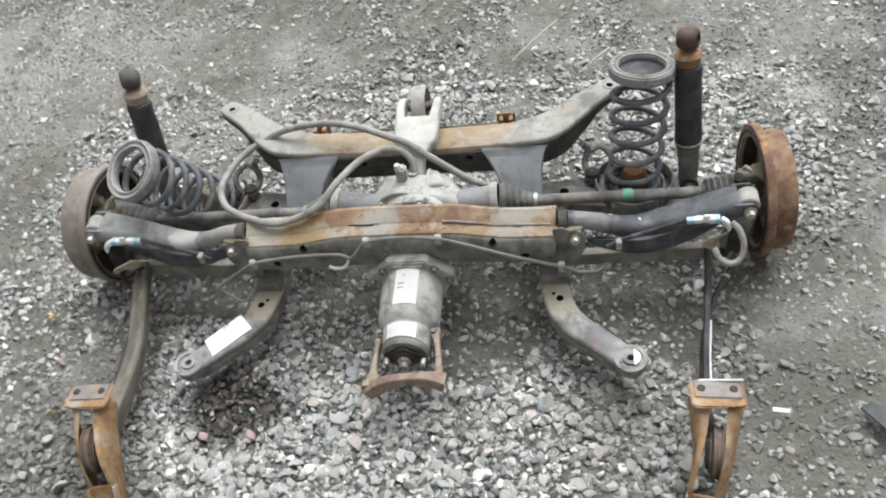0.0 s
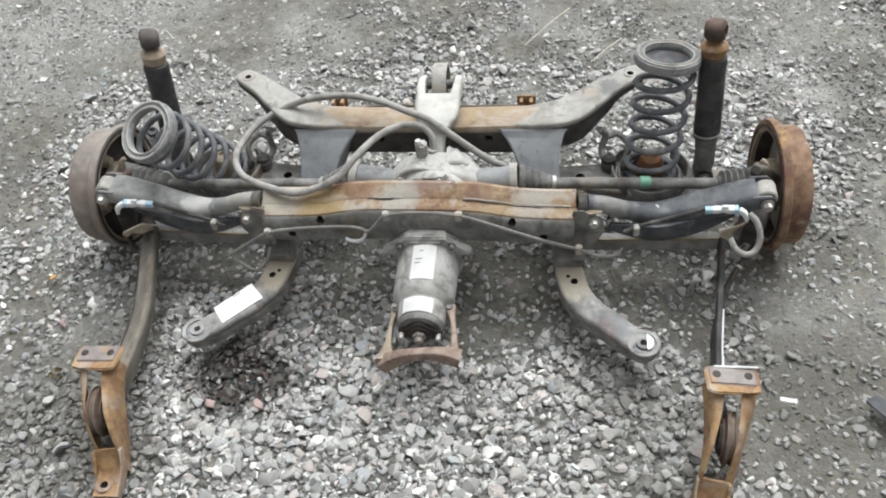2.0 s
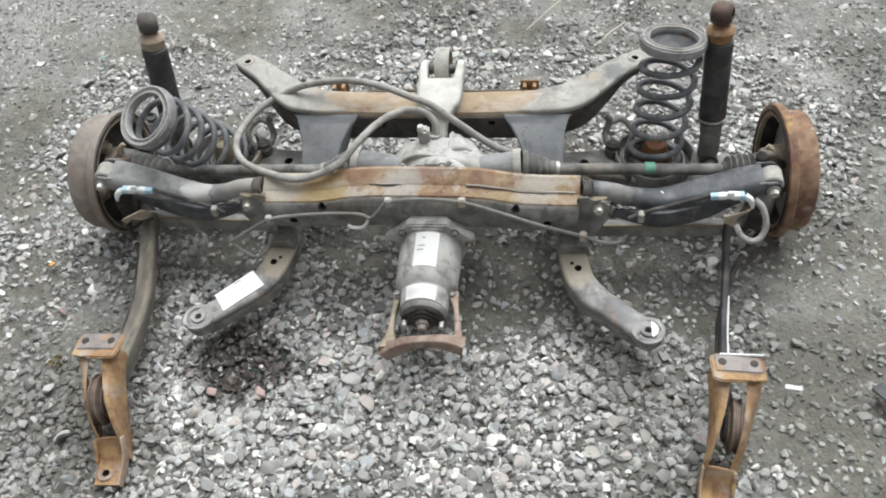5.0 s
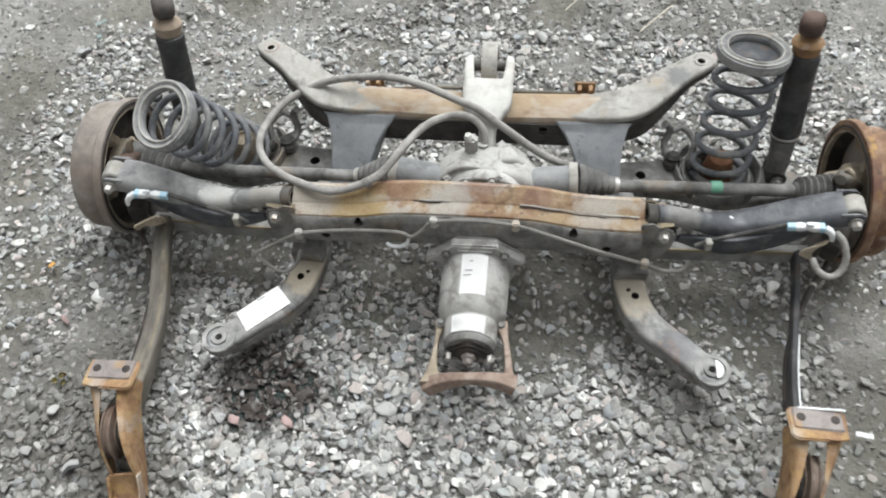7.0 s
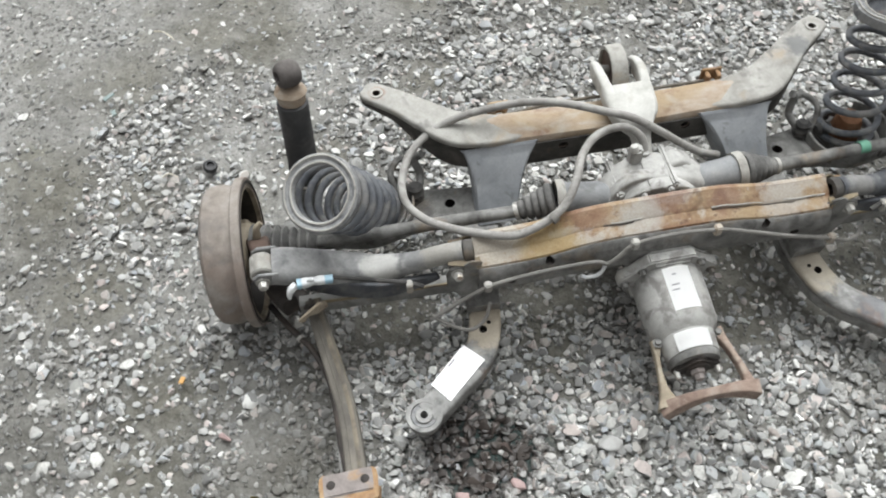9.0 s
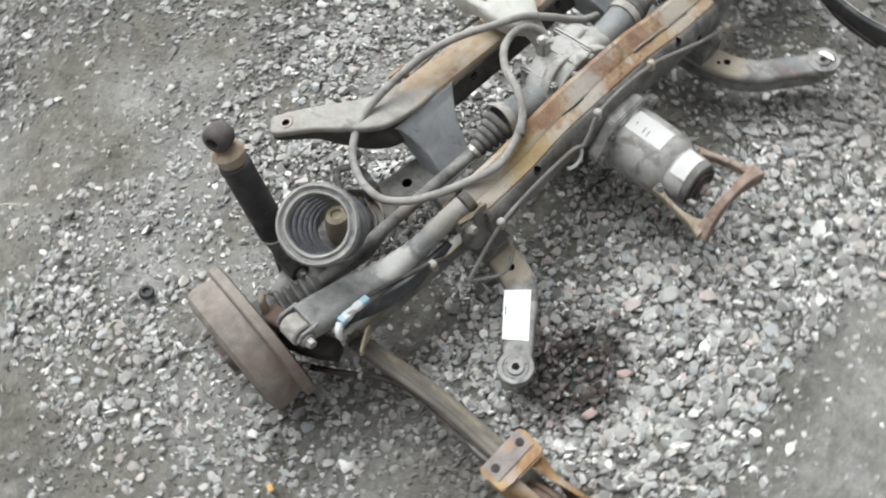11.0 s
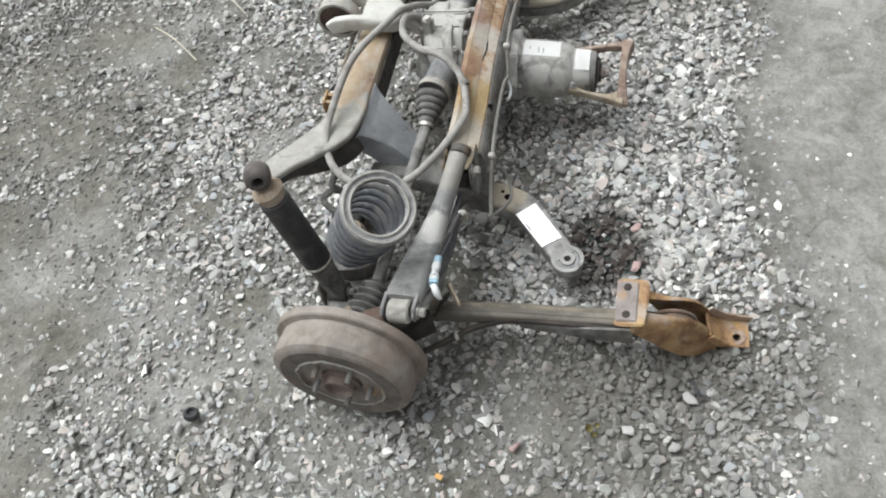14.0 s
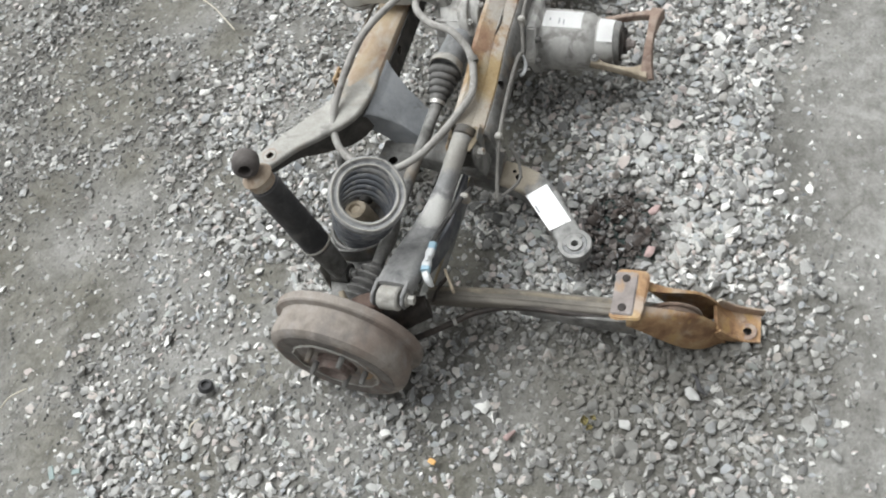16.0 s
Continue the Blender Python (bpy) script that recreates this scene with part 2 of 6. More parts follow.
MOUNT = worn("scuffed_grey_arm_paint", [(0.15, 0.148, 0.14), (0.27, 0.268, 0.258), (0.38, 0.376, 0.36)],
             [((0.3, 0.17, 0.1), 9, 0.56, 0.64, 0.7), ((0.09, 0.09, 0.09), 16, 0.55, 0.62, 0.75), ((0.46, 0.455, 0.44), 30, 0.58, 0.68, 0.6)], 0.75, 0.0, 0.12, 280,
             spots=[((0.46, 0.4, 0.31), (-0.323, -0.055, 0.11), 0.06, 0.9), ((0.43, 0.38, 0.3), (0.325, -0.06, 0.11), 0.055, 0.85), ((0.12, 0.125, 0.14), (0.41, -0.16, 0.09), 0.045, 0.6)])
ARM_GREY = worn("dusty_grey_arm_paint", [(0.125, 0.126, 0.128), (0.232, 0.233, 0.231), (0.345, 0.344, 0.334)],
                [((0.07, 0.07, 0.075), 18, 0.54, 0.66, 0.7), ((0.33, 0.32, 0.29), 12, 0.58, 0.7, 0.5)], 0.65, 0.0, 0.12, 280,
                spots=[((0.5, 0.495, 0.47), (-0.5, 0.04, 0.215), 0.042, 0.85), ((0.35, 0.33, 0.285), (-0.385, 0.02, 0.25), 0.045, 0.6)])
ARM_BLACK = worn("dusty_blue_black_arm_paint", [(0.04, 0.043, 0.05), (0.085, 0.09, 0.1), (0.17, 0.175, 0.18)],
                 [((0.035, 0.035, 0.04), 20, 0.54, 0.66, 0.7), ((0.3, 0.3, 0.29), 16, 0.58, 0.7, 0.5)], 0.5, 0.0, 0.12, 280,
                 spots=[((0.4, 0.39, 0.36), (0.4, 0.02, 0.25), 0.045, 0.45)])
JOINT = worn("grey_joint_paint", [(0.17, 0.175, 0.18), (0.24, 0.248, 0.252), (0.31, 0.315, 0.315)], [((0.12, 0.12, 0.12), 22, 0.55, 0.66, 0.6), ((0.36, 0.355, 0.34), 30, 0.58, 0.68, 0.5)], 0.7, 0.0, 0.2, 300)
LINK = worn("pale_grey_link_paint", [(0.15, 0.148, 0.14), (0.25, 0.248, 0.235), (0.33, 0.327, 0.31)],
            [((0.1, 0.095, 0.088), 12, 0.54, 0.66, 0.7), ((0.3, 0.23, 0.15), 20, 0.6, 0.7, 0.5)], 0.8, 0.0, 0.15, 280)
# near-black steel: dirt, and shade put into the colour of sides and gaps
HORN_SIDE = worn("dark_dirt_and_shade", [(0.035, 0.033, 0.031), (0.07, 0.066, 0.06), (0.12, 0.11, 0.098)], [((0.22, 0.17, 0.11), 14, 0.58, 0.7, 0.5)], 0.8, 0.0, 0.25, 300)
ARM_OCHRE = worn("ochre_rust_edge", [(0.15, 0.13, 0.098), (0.24, 0.206, 0.152)], [((0.09, 0.08, 0.068), 14, 0.46, 0.58, 0.9)], 0.8, 0.0, 0.2, 300)
OCHRE = worn("ochre_streaked_edge", [(0.19, 0.155, 0.1), (0.3, 0.245, 0.155)], [((0.12, 0.105, 0.088), 14, 0.5, 0.62, 0.7), ((0.34, 0.26, 0.13), 22, 0.56, 0.66, 0.6)], 0.8, 0.0, 0.2, 300)
STRAW = worn("dry_straw", [(0.52, 0.48, 0.38), (0.68, 0.64, 0.55)], (), 0.8, 0.0, 0.2, 300)


def oil_mask(nodes, links, pos):
    """The oil stain on the gravel: an uneven blot."""
    sub = nodes.new("ShaderNodeVectorMath")
    sub.operation = "SUBTRACT"
    sub.inputs[1].default_value = (-0.375, -0.262, 0)
    links.new(pos, sub.inputs[0])
    scl = nodes.new("ShaderNodeVectorMath")
    scl.operation = "MULTIPLY"
    scl.inputs[1].default_value = (1.0, 1.25, 0)
    links.new(sub.outputs[0], scl.inputs[0])
    ln = nodes.new("ShaderNodeVectorMath")
    ln.operation = "LENGTH"
    links.new(scl.outputs[0], ln.inputs[0])
    n = noise_node(nodes, links, pos, 30, 5, 0.75)
    add = nodes.new("ShaderNodeMath")
    add.operation = "MULTIPLY_ADD"
    add.inputs[1].default_value = 0.24
    links.new(n, add.inputs[0])
    links.new(ln.outputs["Value"], add.inputs[2])
    return map_range(nodes, links, add.outputs[0], 0.212, 0.272, 0.97, 0.0)


# dark soil spots; those at y 0.16 and 0.19 also paint shade under the axle
SOIL_AND_SHADE = [(-0.8, -0.36, 0.22), (0.78, -0.22, 0.26), (-0.66, -0.62, 0.16), (-0.62, -0.02, 0.1), (0.0, 0.19, 0.16), (-0.25, 0.16, 0.12), (0.5, -0.52, 0.14), (-0.58, -0.47, 0.09), (-0.7, -0.2, 0.12), (-0.71, -0.3, 0.13), (-0.64, -0.45, 0.12), (0.46, -0.31, 0.13), (0.88, 0.17, 0.13)]


def soil_and_shade(nodes, links, pos, col, strength):
    """Stretches where dark soil has worked up between and over the stones. Under the axle, also painted shade."""
    for i, (x, y, r) in enumerate(SOIL_AND_SHADE):
        d = nodes.new("ShaderNodeVectorMath")
        d.operation = "DISTANCE"
        d.inputs[1].default_value = (x, y, 0)
        links.new(pos, d.inputs[0])
        rag = nodes.new("ShaderNodeMath")
        rag.operation = "MULTIPLY_ADD"
        rag.inputs[1].default_value = r * 1.6
        links.new(noise_node(nodes, links, pos, 17, 5, 0.75), rag.inputs[0])
        links.new(d.outputs["Value"], rag.inputs[2])
        col = mix_rgb(nodes, links, map_range(nodes, links, rag.outputs[0], r * 1.1, r * 2.0, strength, 0.0), col, (0.105, 0.1, 0.086))
    return col


def stone_material(name, tone, dusty=0.0):
    m = bpy.data.materials.new(name)
    m.use_nodes = True
    nodes, links = m.node_tree.nodes, m.node_tree.links
    bsdf = nodes["Principled BSDF"]
    geo = nodes.new("ShaderNodeNewGeometry")
    stops = [(0.0, (0.11, 0.11, 0.107)), (0.12, (0.19, 0.19, 0.186)), (0.34, (0.28, 0.282, 0.275)), (0.55, (0.37, 0.37, 0.357)),
             (0.66, (0.285, 0.3, 0.315)), (0.73, (0.31, 0.325, 0.305)), (0.79, (0.405, 0.36, 0.345)), (0.84, (0.36, 0.34, 0.315)), (0.89, (0.43, 0.428, 0.412)), (0.98, (0.58, 0.58, 0.56))]
    r = ramp(nodes, [(p, tuple(tone * 0.31 * (v / 0.3) ** 1.35 for v in c)) for p, c in stops])
    links.new(geo.outputs["Random Per Island"], r.inputs[0])
    n = noise_node(nodes, links, geo.outputs["Position"], 190, 4, 0.65)
    col = mix_rgb(nodes, links, map_range(nodes, links, n, 0.35, 0.75, 0.0, 0.28), r.outputs[0], (0.19 * tone, 0.188 * tone, 0.182 * tone))
    dust = noise_node(nodes, links, geo.outputs["Position"], 9, 4, 0.6)
    col = mix_rgb(nodes, links, map_range(nodes, links, dust, 0.5, 0.75, 0.0, 0.35), col, (0.31 * tone, 0.308 * tone, 0.292 * tone))
    if dusty:
        soil = noise_node(nodes, links, geo.outputs["Position"], 5, 5, 0.6)
        r2 = ramp(nodes, [(p, tuple(min(1.0, tone) * v for v in c)) for p, c in ((0.33, (0.11, 0.107, 0.092)), (0.48, (0.21, 0.206, 0.19)), (0.66, (0.33, 0.326, 0.31)))])
        links.new(soil, r2.inputs[0])
        col = mix_rgb(nodes, links, map_range(nodes, links, n, 0.3, 0.7, max(0, dusty - 0.15), min(1, dusty + 0.15)), col, r2.outputs[0])
    # dust has settled over some stretches, damp soil over others
    blotch = noise_node(nodes, links, geo.outputs["Position"], 8, 6, 0.68, 0.8)
    col = mix_rgb(nodes, links, map_range(nodes, links, blotch, 0.53, 0.66, 0.0, 0.5 + 0.4 * min(dusty, 0.5)), col, (0.37, 0.365, 0.345))
    col = mix_rgb(nodes, links, map_range(nodes, links, blotch, 0.34, 0.46, 0.3 + 0.4 * min(dusty, 0.5), 0.0), col, (0.12, 0.115, 0.1))
    col = soil_and_shade(nodes, links, geo.outputs["Position"], col, 0.55)
    wet = oil_mask(nodes, links, geo.outputs["Position"])
    # some stones lie clean on top of the stain
    gate = nodes.new("ShaderNodeMath")
    gate.operation = "MULTIPLY"
    links.new(wet, gate.inputs[0])
    again = nodes.new("ShaderNodeTexWhiteNoise")
    again.noise_dimensions = "1D"
    links.new(geo.outputs["Random Per Island"], again.inputs["W"])
    links.new(map_range(nodes, links, again.outputs["Value"], 0.72, 0.9, 1.0, 0.35), gate.inputs[1])
    col = mix_rgb(nodes, links, gate.outputs[0], col, (0.1, 0.078, 0.068), "MULTIPLY")
    links.new(col, bsdf.inputs["Base Color"])
    links.new(map_range(nodes, links, wet, 0.0, 0.75, 0.82, 0.5), bsdf.inputs["Roughness"])
    b = nodes.new("ShaderNodeBump")
    b.inputs["Strength"].default_value = 0.35
    b.inputs["Distance"].default_value = 0.001
    links.new(noise_node(nodes, links, geo.outputs["Position"], 420, 3, 0.7), b.inputs["Height"])
    links.new(b.outputs[0], bsdf.inputs["Normal"])
    return m


def dirt_material():
    m = bpy.data.materials.new("grey_packed_dirt")
    m.use_nodes = True
    nodes, links = m.node_tree.nodes, m.node_tree.links
    bsdf = nodes["Principled BSDF"]
    geo = nodes.new("ShaderNodeNewGeometry")
    pos = geo.outputs["Position"]
    big = noise_node(nodes, links, pos, 3.2, 5, 0.6, 0.4)
    r = ramp(nodes, [(0.32, (0.04, 0.0385, 0.034)), (0.46, (0.082, 0.08, 0.071)), (0.58, (0.148, 0.145, 0.132)), (0.72, (0.23, 0.227, 0.211))])
    links.new(big, r.inputs[0])
    pale = ramp(nodes, [(0.3, (0.2, 0.197, 0.182)), (0.5, (0.28, 0.277, 0.26)), (0.7, (0.35, 0.347, 0.33))])
    links.new(big, pale.inputs[0])
    packed = nodes.new("ShaderNodeAttribute")
    packed.attribute_name = "packed"
    grit = noise_node(nodes, links, pos, 150, 5, 0.75)
    mottle = map_range(nodes, links, noise_node(nodes, links, pos, 26, 6, 0.72, 0.5), 0.36, 0.64)
    col = mix_rgb(nodes, links, map_range(nodes, links, grit, 0.4, 0.62, 0.0, 0.6), mix_rgb(nodes, links, packed.outputs["Fac"], r.outputs[0], pale.outputs[0]), (0.1, 0.098, 0.088))
    specks = nodes.new("ShaderNodeTexVoronoi")
    specks.inputs["Scale"].default_value = 130
    links.new(pos, specks.inputs["Vector"])
    sp = map_range(nodes, links, specks.outputs["Distance"], 0.12, 0.35, 0.4, 0.0)
    col = mix_rgb(nodes, links, sp, col, (0.27, 0.267, 0.25))
    col = mix_rgb(nodes, links, mottle, mix_rgb(nodes, links, 0.45, col, (0.1, 0.097, 0.085)), mix_rgb(nodes, links, 0.35, col, (0.36, 0.355, 0.335)))
    blotch = noise_node(nodes, links, pos, 8, 6, 0.68, 0.8)
    col = mix_rgb(nodes, links, map_range(nodes, links, blotch, 0.56, 0.66, 0.0, 0.5), col, (0.38, 0.375, 0.355))
    col = mix_rgb(nodes, links, map_range(nodes, links, blotch, 0.34, 0.45, 0.55, 0.0), col, (0.085, 0.08, 0.066))
    green = noise_node(nodes, links, pos, 6.5, 4, 0.6)
    col = mix_rgb(nodes, links, map_range(nodes, links, green, 0.6, 0.74, 0.0, 0.35), col, (0.13, 0.125, 0.07))
    # olive-brown tint of bare dirt, also the painted shade under the rear beam
    olive_share = nodes.new("ShaderNodeAttribute")
    olive_share.attribute_name = "olive"
    col = mix_rgb(nodes, links, olive_share.outputs["Fac"], col, mix_rgb(nodes, links, mottle, (0.085, 0.081, 0.062), (0.21, 0.202, 0.168)))
    # unpacked dirt is multiplied darker, painted shade for the gaps between stones
    gap_shade = nodes.new("ShaderNodeMath")
    gap_shade.operation = "SUBTRACT"
    gap_shade.inputs[0].default_value = 1.0
    links.new(packed.outputs["Fac"], gap_shade.inputs[1])
    col = mix_rgb(nodes, links, gap_shade.outputs[0], col, (0.9, 0.895, 0.88), "MULTIPLY")
    col = soil_and_shade(nodes, links, pos, col, 0.7)
    # distant gravel: grey stones of mixed tone on the dirt
    cells = nodes.new("ShaderNodeTexVoronoi")
    cells.inputs["Scale"].default_value = 62
    cells.inputs["Randomness"].default_value = 1.0
    links.new(pos, cells.inputs["Vector"])
    grey = ramp(nodes, [(0.2, (0.08, 0.078, 0.07)), (0.42, (0.17, 0.168, 0.158)), (0.62, (0.28, 0.278, 0.265)), (0.8, (0.42, 0.42, 0.4))])
    bw = nodes.new("ShaderNodeRGBToBW")
    links.new(cells.outputs["Color"], bw.inputs[0])
    links.new(bw.outputs[0], grey.inputs[0])
    far = nodes.new("ShaderNodeAttribute")
    far.attribute_name = "far"
    shape = nodes.new("ShaderNodeMath")
    shape.operation = "MULTIPLY"
    links.new(map_range(nodes, links, cells.outputs["Distance"], 0.3, 0.5, 0.9, 0.0), shape.inputs[0])
    links.new(map_range(nodes, links, far.outputs["Fac"], 0.0, 1.0, 0.12, 1.0), shape.inputs[1])
    col = mix_rgb(nodes, links, shape.outputs[0], col, grey.outputs[0])
    wet = oil_mask(nodes, links, pos)
    col = mix_rgb(nodes, links, wet, col, (0.02, 0.033, 0.03))
    links.new(col, bsdf.inputs["Base Color"])
    bsdf.inputs["Roughness"].default_value = 0.92
    b = nodes.new("ShaderNodeBump")
    b.inputs["Strength"].default_value = 0.7
    b.inputs["Distance"].default_value = 0.004
    links.new(grit, b.inputs["Height"])
    b2 = nodes.new("ShaderNodeBump")
    b2.inputs["Strength"].default_value = 0.5
    b2.inputs["Distance"].default_value = 0.003
    b2.invert = True
    links.new(specks.outputs["Distance"], b2.inputs["Height"])
    links.new(b.outputs[0], b2.inputs["Normal"])
    b3 = nodes.new("ShaderNodeBump")
    b3.inputs["Strength"].default_value = 0.25
    b3.inputs["Distance"].default_value = 0.006
    b3.invert = True
    links.new(cells.outputs["Distance"], b3.inputs["Height"])
    links.new(b2.outputs[0], b3.inputs["Normal"])
    links.new(b3.outputs[0], bsdf.inputs["Normal"])
    return m


STONE = stone_material("mixed_grey_gravel", 1.17)
PRESSED = stone_material("dusty_pressed_gravel", 1.5, 0.44)
GRIT = stone_material("fine_grey_grit", 0.62, 0.45)
DIRT = dirt_material()


# ---- building helpers ----
def part(name, bm, mat, parent=None, label="", smooth=True, angle=40):
    me = bpy.data.meshes.new(name)
    bmesh.ops.recalc_face_normals(bm, faces=bm.faces)
    bm.to_mesh(me)
    bm.free()
    for mm in (mat if isinstance(mat, (list, tuple)) else [mat]):
        me.materials.append(mm)
    if smooth:
        me.shade_smooth()
        me.set_sharp_from_angle(angle=radians(angle))
    ob = new(name, me)
    if parent is not None:
        ob.parent = parent
    if label:
        tagged(ob, label)
    return ob


def thing(name, label, category, group="", at=(0, 0, 0)):
    ob = new(name)
    ob.location = at
    ob.empty_display_size = 0.05
    return tagged(ob, label, category, group)


def glide(pts, n=8):
    """Points on a smooth curve through pts (any number of components)."""
    p = np.array(pts, float)
    p = np.vstack([2 * p[0] - p[1], p, 2 * p[-1] - p[-2]])
    out = []
    for i in range(1, len(p) - 2):
        a, b, c, d = p[i - 1], p[i], p[i + 1], p[i + 2]
        for k in range(n):
            t = k / n
            out.append(0.5 * (2 * b + (c - a) * t + (2 * a - 5 * b + 4 * c - d) * t * t + (3 * b - a - 3 * c + d) * t ** 3))
    out.append(p[-2])
    return np.array(out)


def rounded(w, h, r, k=3):
    """A rounded rectangle round the origin."""
    r = min(r, w * 0.499, h * 0.499)
    out = []
    for cx, cy, a0 in ((w / 2 - r, h / 2 - r, 0), (-w / 2 + r, h / 2 - r, 90), (-w / 2 + r, -h / 2 + r, 180), (w / 2 - r, -h / 2 + r, 270)):
        for i in range(k + 1):
            a = radians(a0 + 90 * i / k)
            out.append((cx + r * math.cos(a), cy + r * math.sin(a)))
    return out


def loft(bm, rings, cap=True, closed=False):
    loops = [[bm.verts.new(p) for p in ring] for ring in rings]
    n = len(loops[0])
    pairs = list(zip(loops, loops[1:])) + ([(loops[-1], loops[0])] if closed else [])
    for a, b in pairs:
        for i in range(n):
            bm.faces.new((a[i], a[(i + 1) % n], b[(i + 1) % n], b[i]))
    if cap and not closed:
        bm.faces.new(loops[0][::-1])
        bm.faces.new(loops[-1])
    return bm


def sweep(stations, up=(0, 0, 1), r=0.006, n=6, k=3, bm=None):
    """A beam of rounded rectangular section through stations (x, y, z, width, height[, roll])."""
    bm = bm or bmesh.new()
    s = np.array([list(q) + [0.0] * (6 - len(q)) for q in stations], float)
    g = glide(s, n) if len(s) > 2 else np.array([s[0] + (s[1] - s[0]) * t for t in np.linspace(0, 1, n + 1)])
    up = Vector(up)
    rings = []
    for i, q in enumerate(g):
        t = Vector(g[min(i + 1, len(g) - 1)][:3] - g[max(i - 1, 0)][:3]).normalized()
        side = t.cross(up).normalized()
        top = side.cross(t)
        c, sn = math.cos(radians(q[5])), math.sin(radians(q[5]))
        side, top = side * c + top * sn, top * c - side * sn
        rings.append([Vector(q[:3]) + side * a + top * b for a, b in rounded(max(q[3], 1e-3), max(q[4], 1e-3), r, k)])
    return loft(bm, rings)


def tube(pts, r, n=8, seg=10, bm=None, radii=None):
    bm = bm or bmesh.new()
    g = glide(pts, n) if len(pts) > 2 else np.array(pts, float)
    rr = np.interp(np.linspace(0, 1, len(g)), np.linspace(0, 1, len(radii)), radii) if radii is not None else np.full(len(g), r)
    rings, u = [], None
    for i, q in enumerate(g):
        t = Vector(g[min(i + 1, len(g) - 1)] - g[max(i - 1, 0)]).normalized()
        if u is None:
            u = t.orthogonal().normalized()
        u = (u - t * u.dot(t)).normalized()
        v = t.cross(u)
        rings.append([Vector(q) + (u * math.cos(a) + v * math.sin(a)) * rr[i] for a in np.linspace(0, 2 * math.pi, seg, endpoint=False)])
    return loft(bm, rings)


def lathe(origin, axis, profile, seg=32, bm=None, closed=False, cap=True):
    """Turns a profile of (distance along the axis, radius) round the axis."""
    bm = bm or bmesh.new()
    t = Vector(axis).normalized()
    u = t.orthogonal().normalized()
    v = t.cross(u)
    o = Vector(origin)
    rings = [[o + t * d + (u * math.cos(a) + v * math.sin(a)) * max(r, 2e-4) for a in np.linspace(0, 2 * math.pi, seg, endpoint=False)] for d, r in profile]
    return loft(bm, rings, cap=cap, closed=closed)


def box(a, b, bevel=0.002, bm=None, m=None):
    bm = bm or bmesh.new()
    made = bmesh.ops.create_cube(bm, size=1)["verts"]
    for v in made:
        v.co = Vector([(a[i] + b[i]) / 2 + v.co[i] * abs(b[i] - a[i]) for i in range(3)])
        if m is not None:
            v.co = m @ v.co
    if bevel:
        es = list({e for v in made for e in v.link_edges})
        bmesh.ops.bevel(bm, geom=es, offset=bevel, segments=2, affect="EDGES")
    return bm


def prism(poly, direction, bevel=0.0, bm=None):
    """A flat outline (points in space) given thickness along direction."""
    bm = bm or bmesh.new()
    d = Vector(direction)
    a = [bm.verts.new(Vector(p) - d / 2) for p in poly]
    b = [bm.verts.new(Vector(p) + d / 2) for p in poly]
    fs = [bm.faces.new(a[::-1]), bm.faces.new(b)]
    for i in range(len(poly)):
        j = (i + 1) % len(poly)
        fs.append(bm.faces.new((a[i], a[j], b[j], b[i])))
    if bevel:
        es = list({e for f in fs for e in f.edges})
        bmesh.ops.bevel(bm, geom=es, offset=bevel, segments=2, affect="EDGES")
    return bm


def cut(ob, holes):
    """Bores round holes (centre, direction, radius, length) through a closed mesh."""
    for c, d, r, length in holes:
        bm = lathe(Vector(c) - Vector(d).normalized() * length / 2, d, [(0, r), (length, r)], 20)
        bmesh.ops.recalc_face_normals(bm, faces=bm.faces)
        me = bpy.data.meshes.new("bore")
        bm.to_mesh(me)
        bm.free()
        # hole walls are painted near black, as the shade inside a bore
        me.materials.append(DARK_RUST_AND_SHADE)
        tool = new("bore", me)
        mod = ob.modifiers.new("bore", "BOOLEAN")
        mod.operation, mod.solver, mod.object = "DIFFERENCE", "EXACT", tool
        mod.material_mode = "TRANSFER"
        bpy.context.view_layer.update()
        done = bpy.data.meshes.new_from_object(ob.evaluated_get(bpy.context.evaluated_depsgraph_get()))
        ob.modifiers.remove(mod)
        old = ob.data
        ob.data = done
        bpy.data.meshes.remove(old)
        bpy.data.objects.remove(tool)
        bpy.data.meshes.remove(me)
        done.name = ob.name
        done.set_sharp_from_angle(angle=radians(40))


def hex_bolt(c, d, r=0.008, h=0.007, washer=0.012, bm=None):
    bm = lathe(c, d, [(0, washer), (0.002, washer)], 20, bm)
    c2 = Vector(c) + Vector(d).normalized() * 0.002
    return lathe(c2, d, [(0, r), (h * 0.8, r), (h, r * 0.85)], 6, bm)


# ---- ground ----
def ground_height(x, y):
    p = Vector((x * 2.1, y * 2.1, 0.3))
    q = Vector((x * 9.0, y * 9.0, 4.0))
    near = max(0.0, 1 - max(abs(x), abs(y - 0.5)) / 4.0)
    return near * (0.012 * noise.noise(p) + 0.006 * noise.noise(q)) - 0.008


def front_edge(x):
    """Where the heaped gravel ends and the rolled track in front of it begins."""
    return -0.52 - 0.16 * min(1.0, max(0.0, (-0.2 - x) / 0.4))


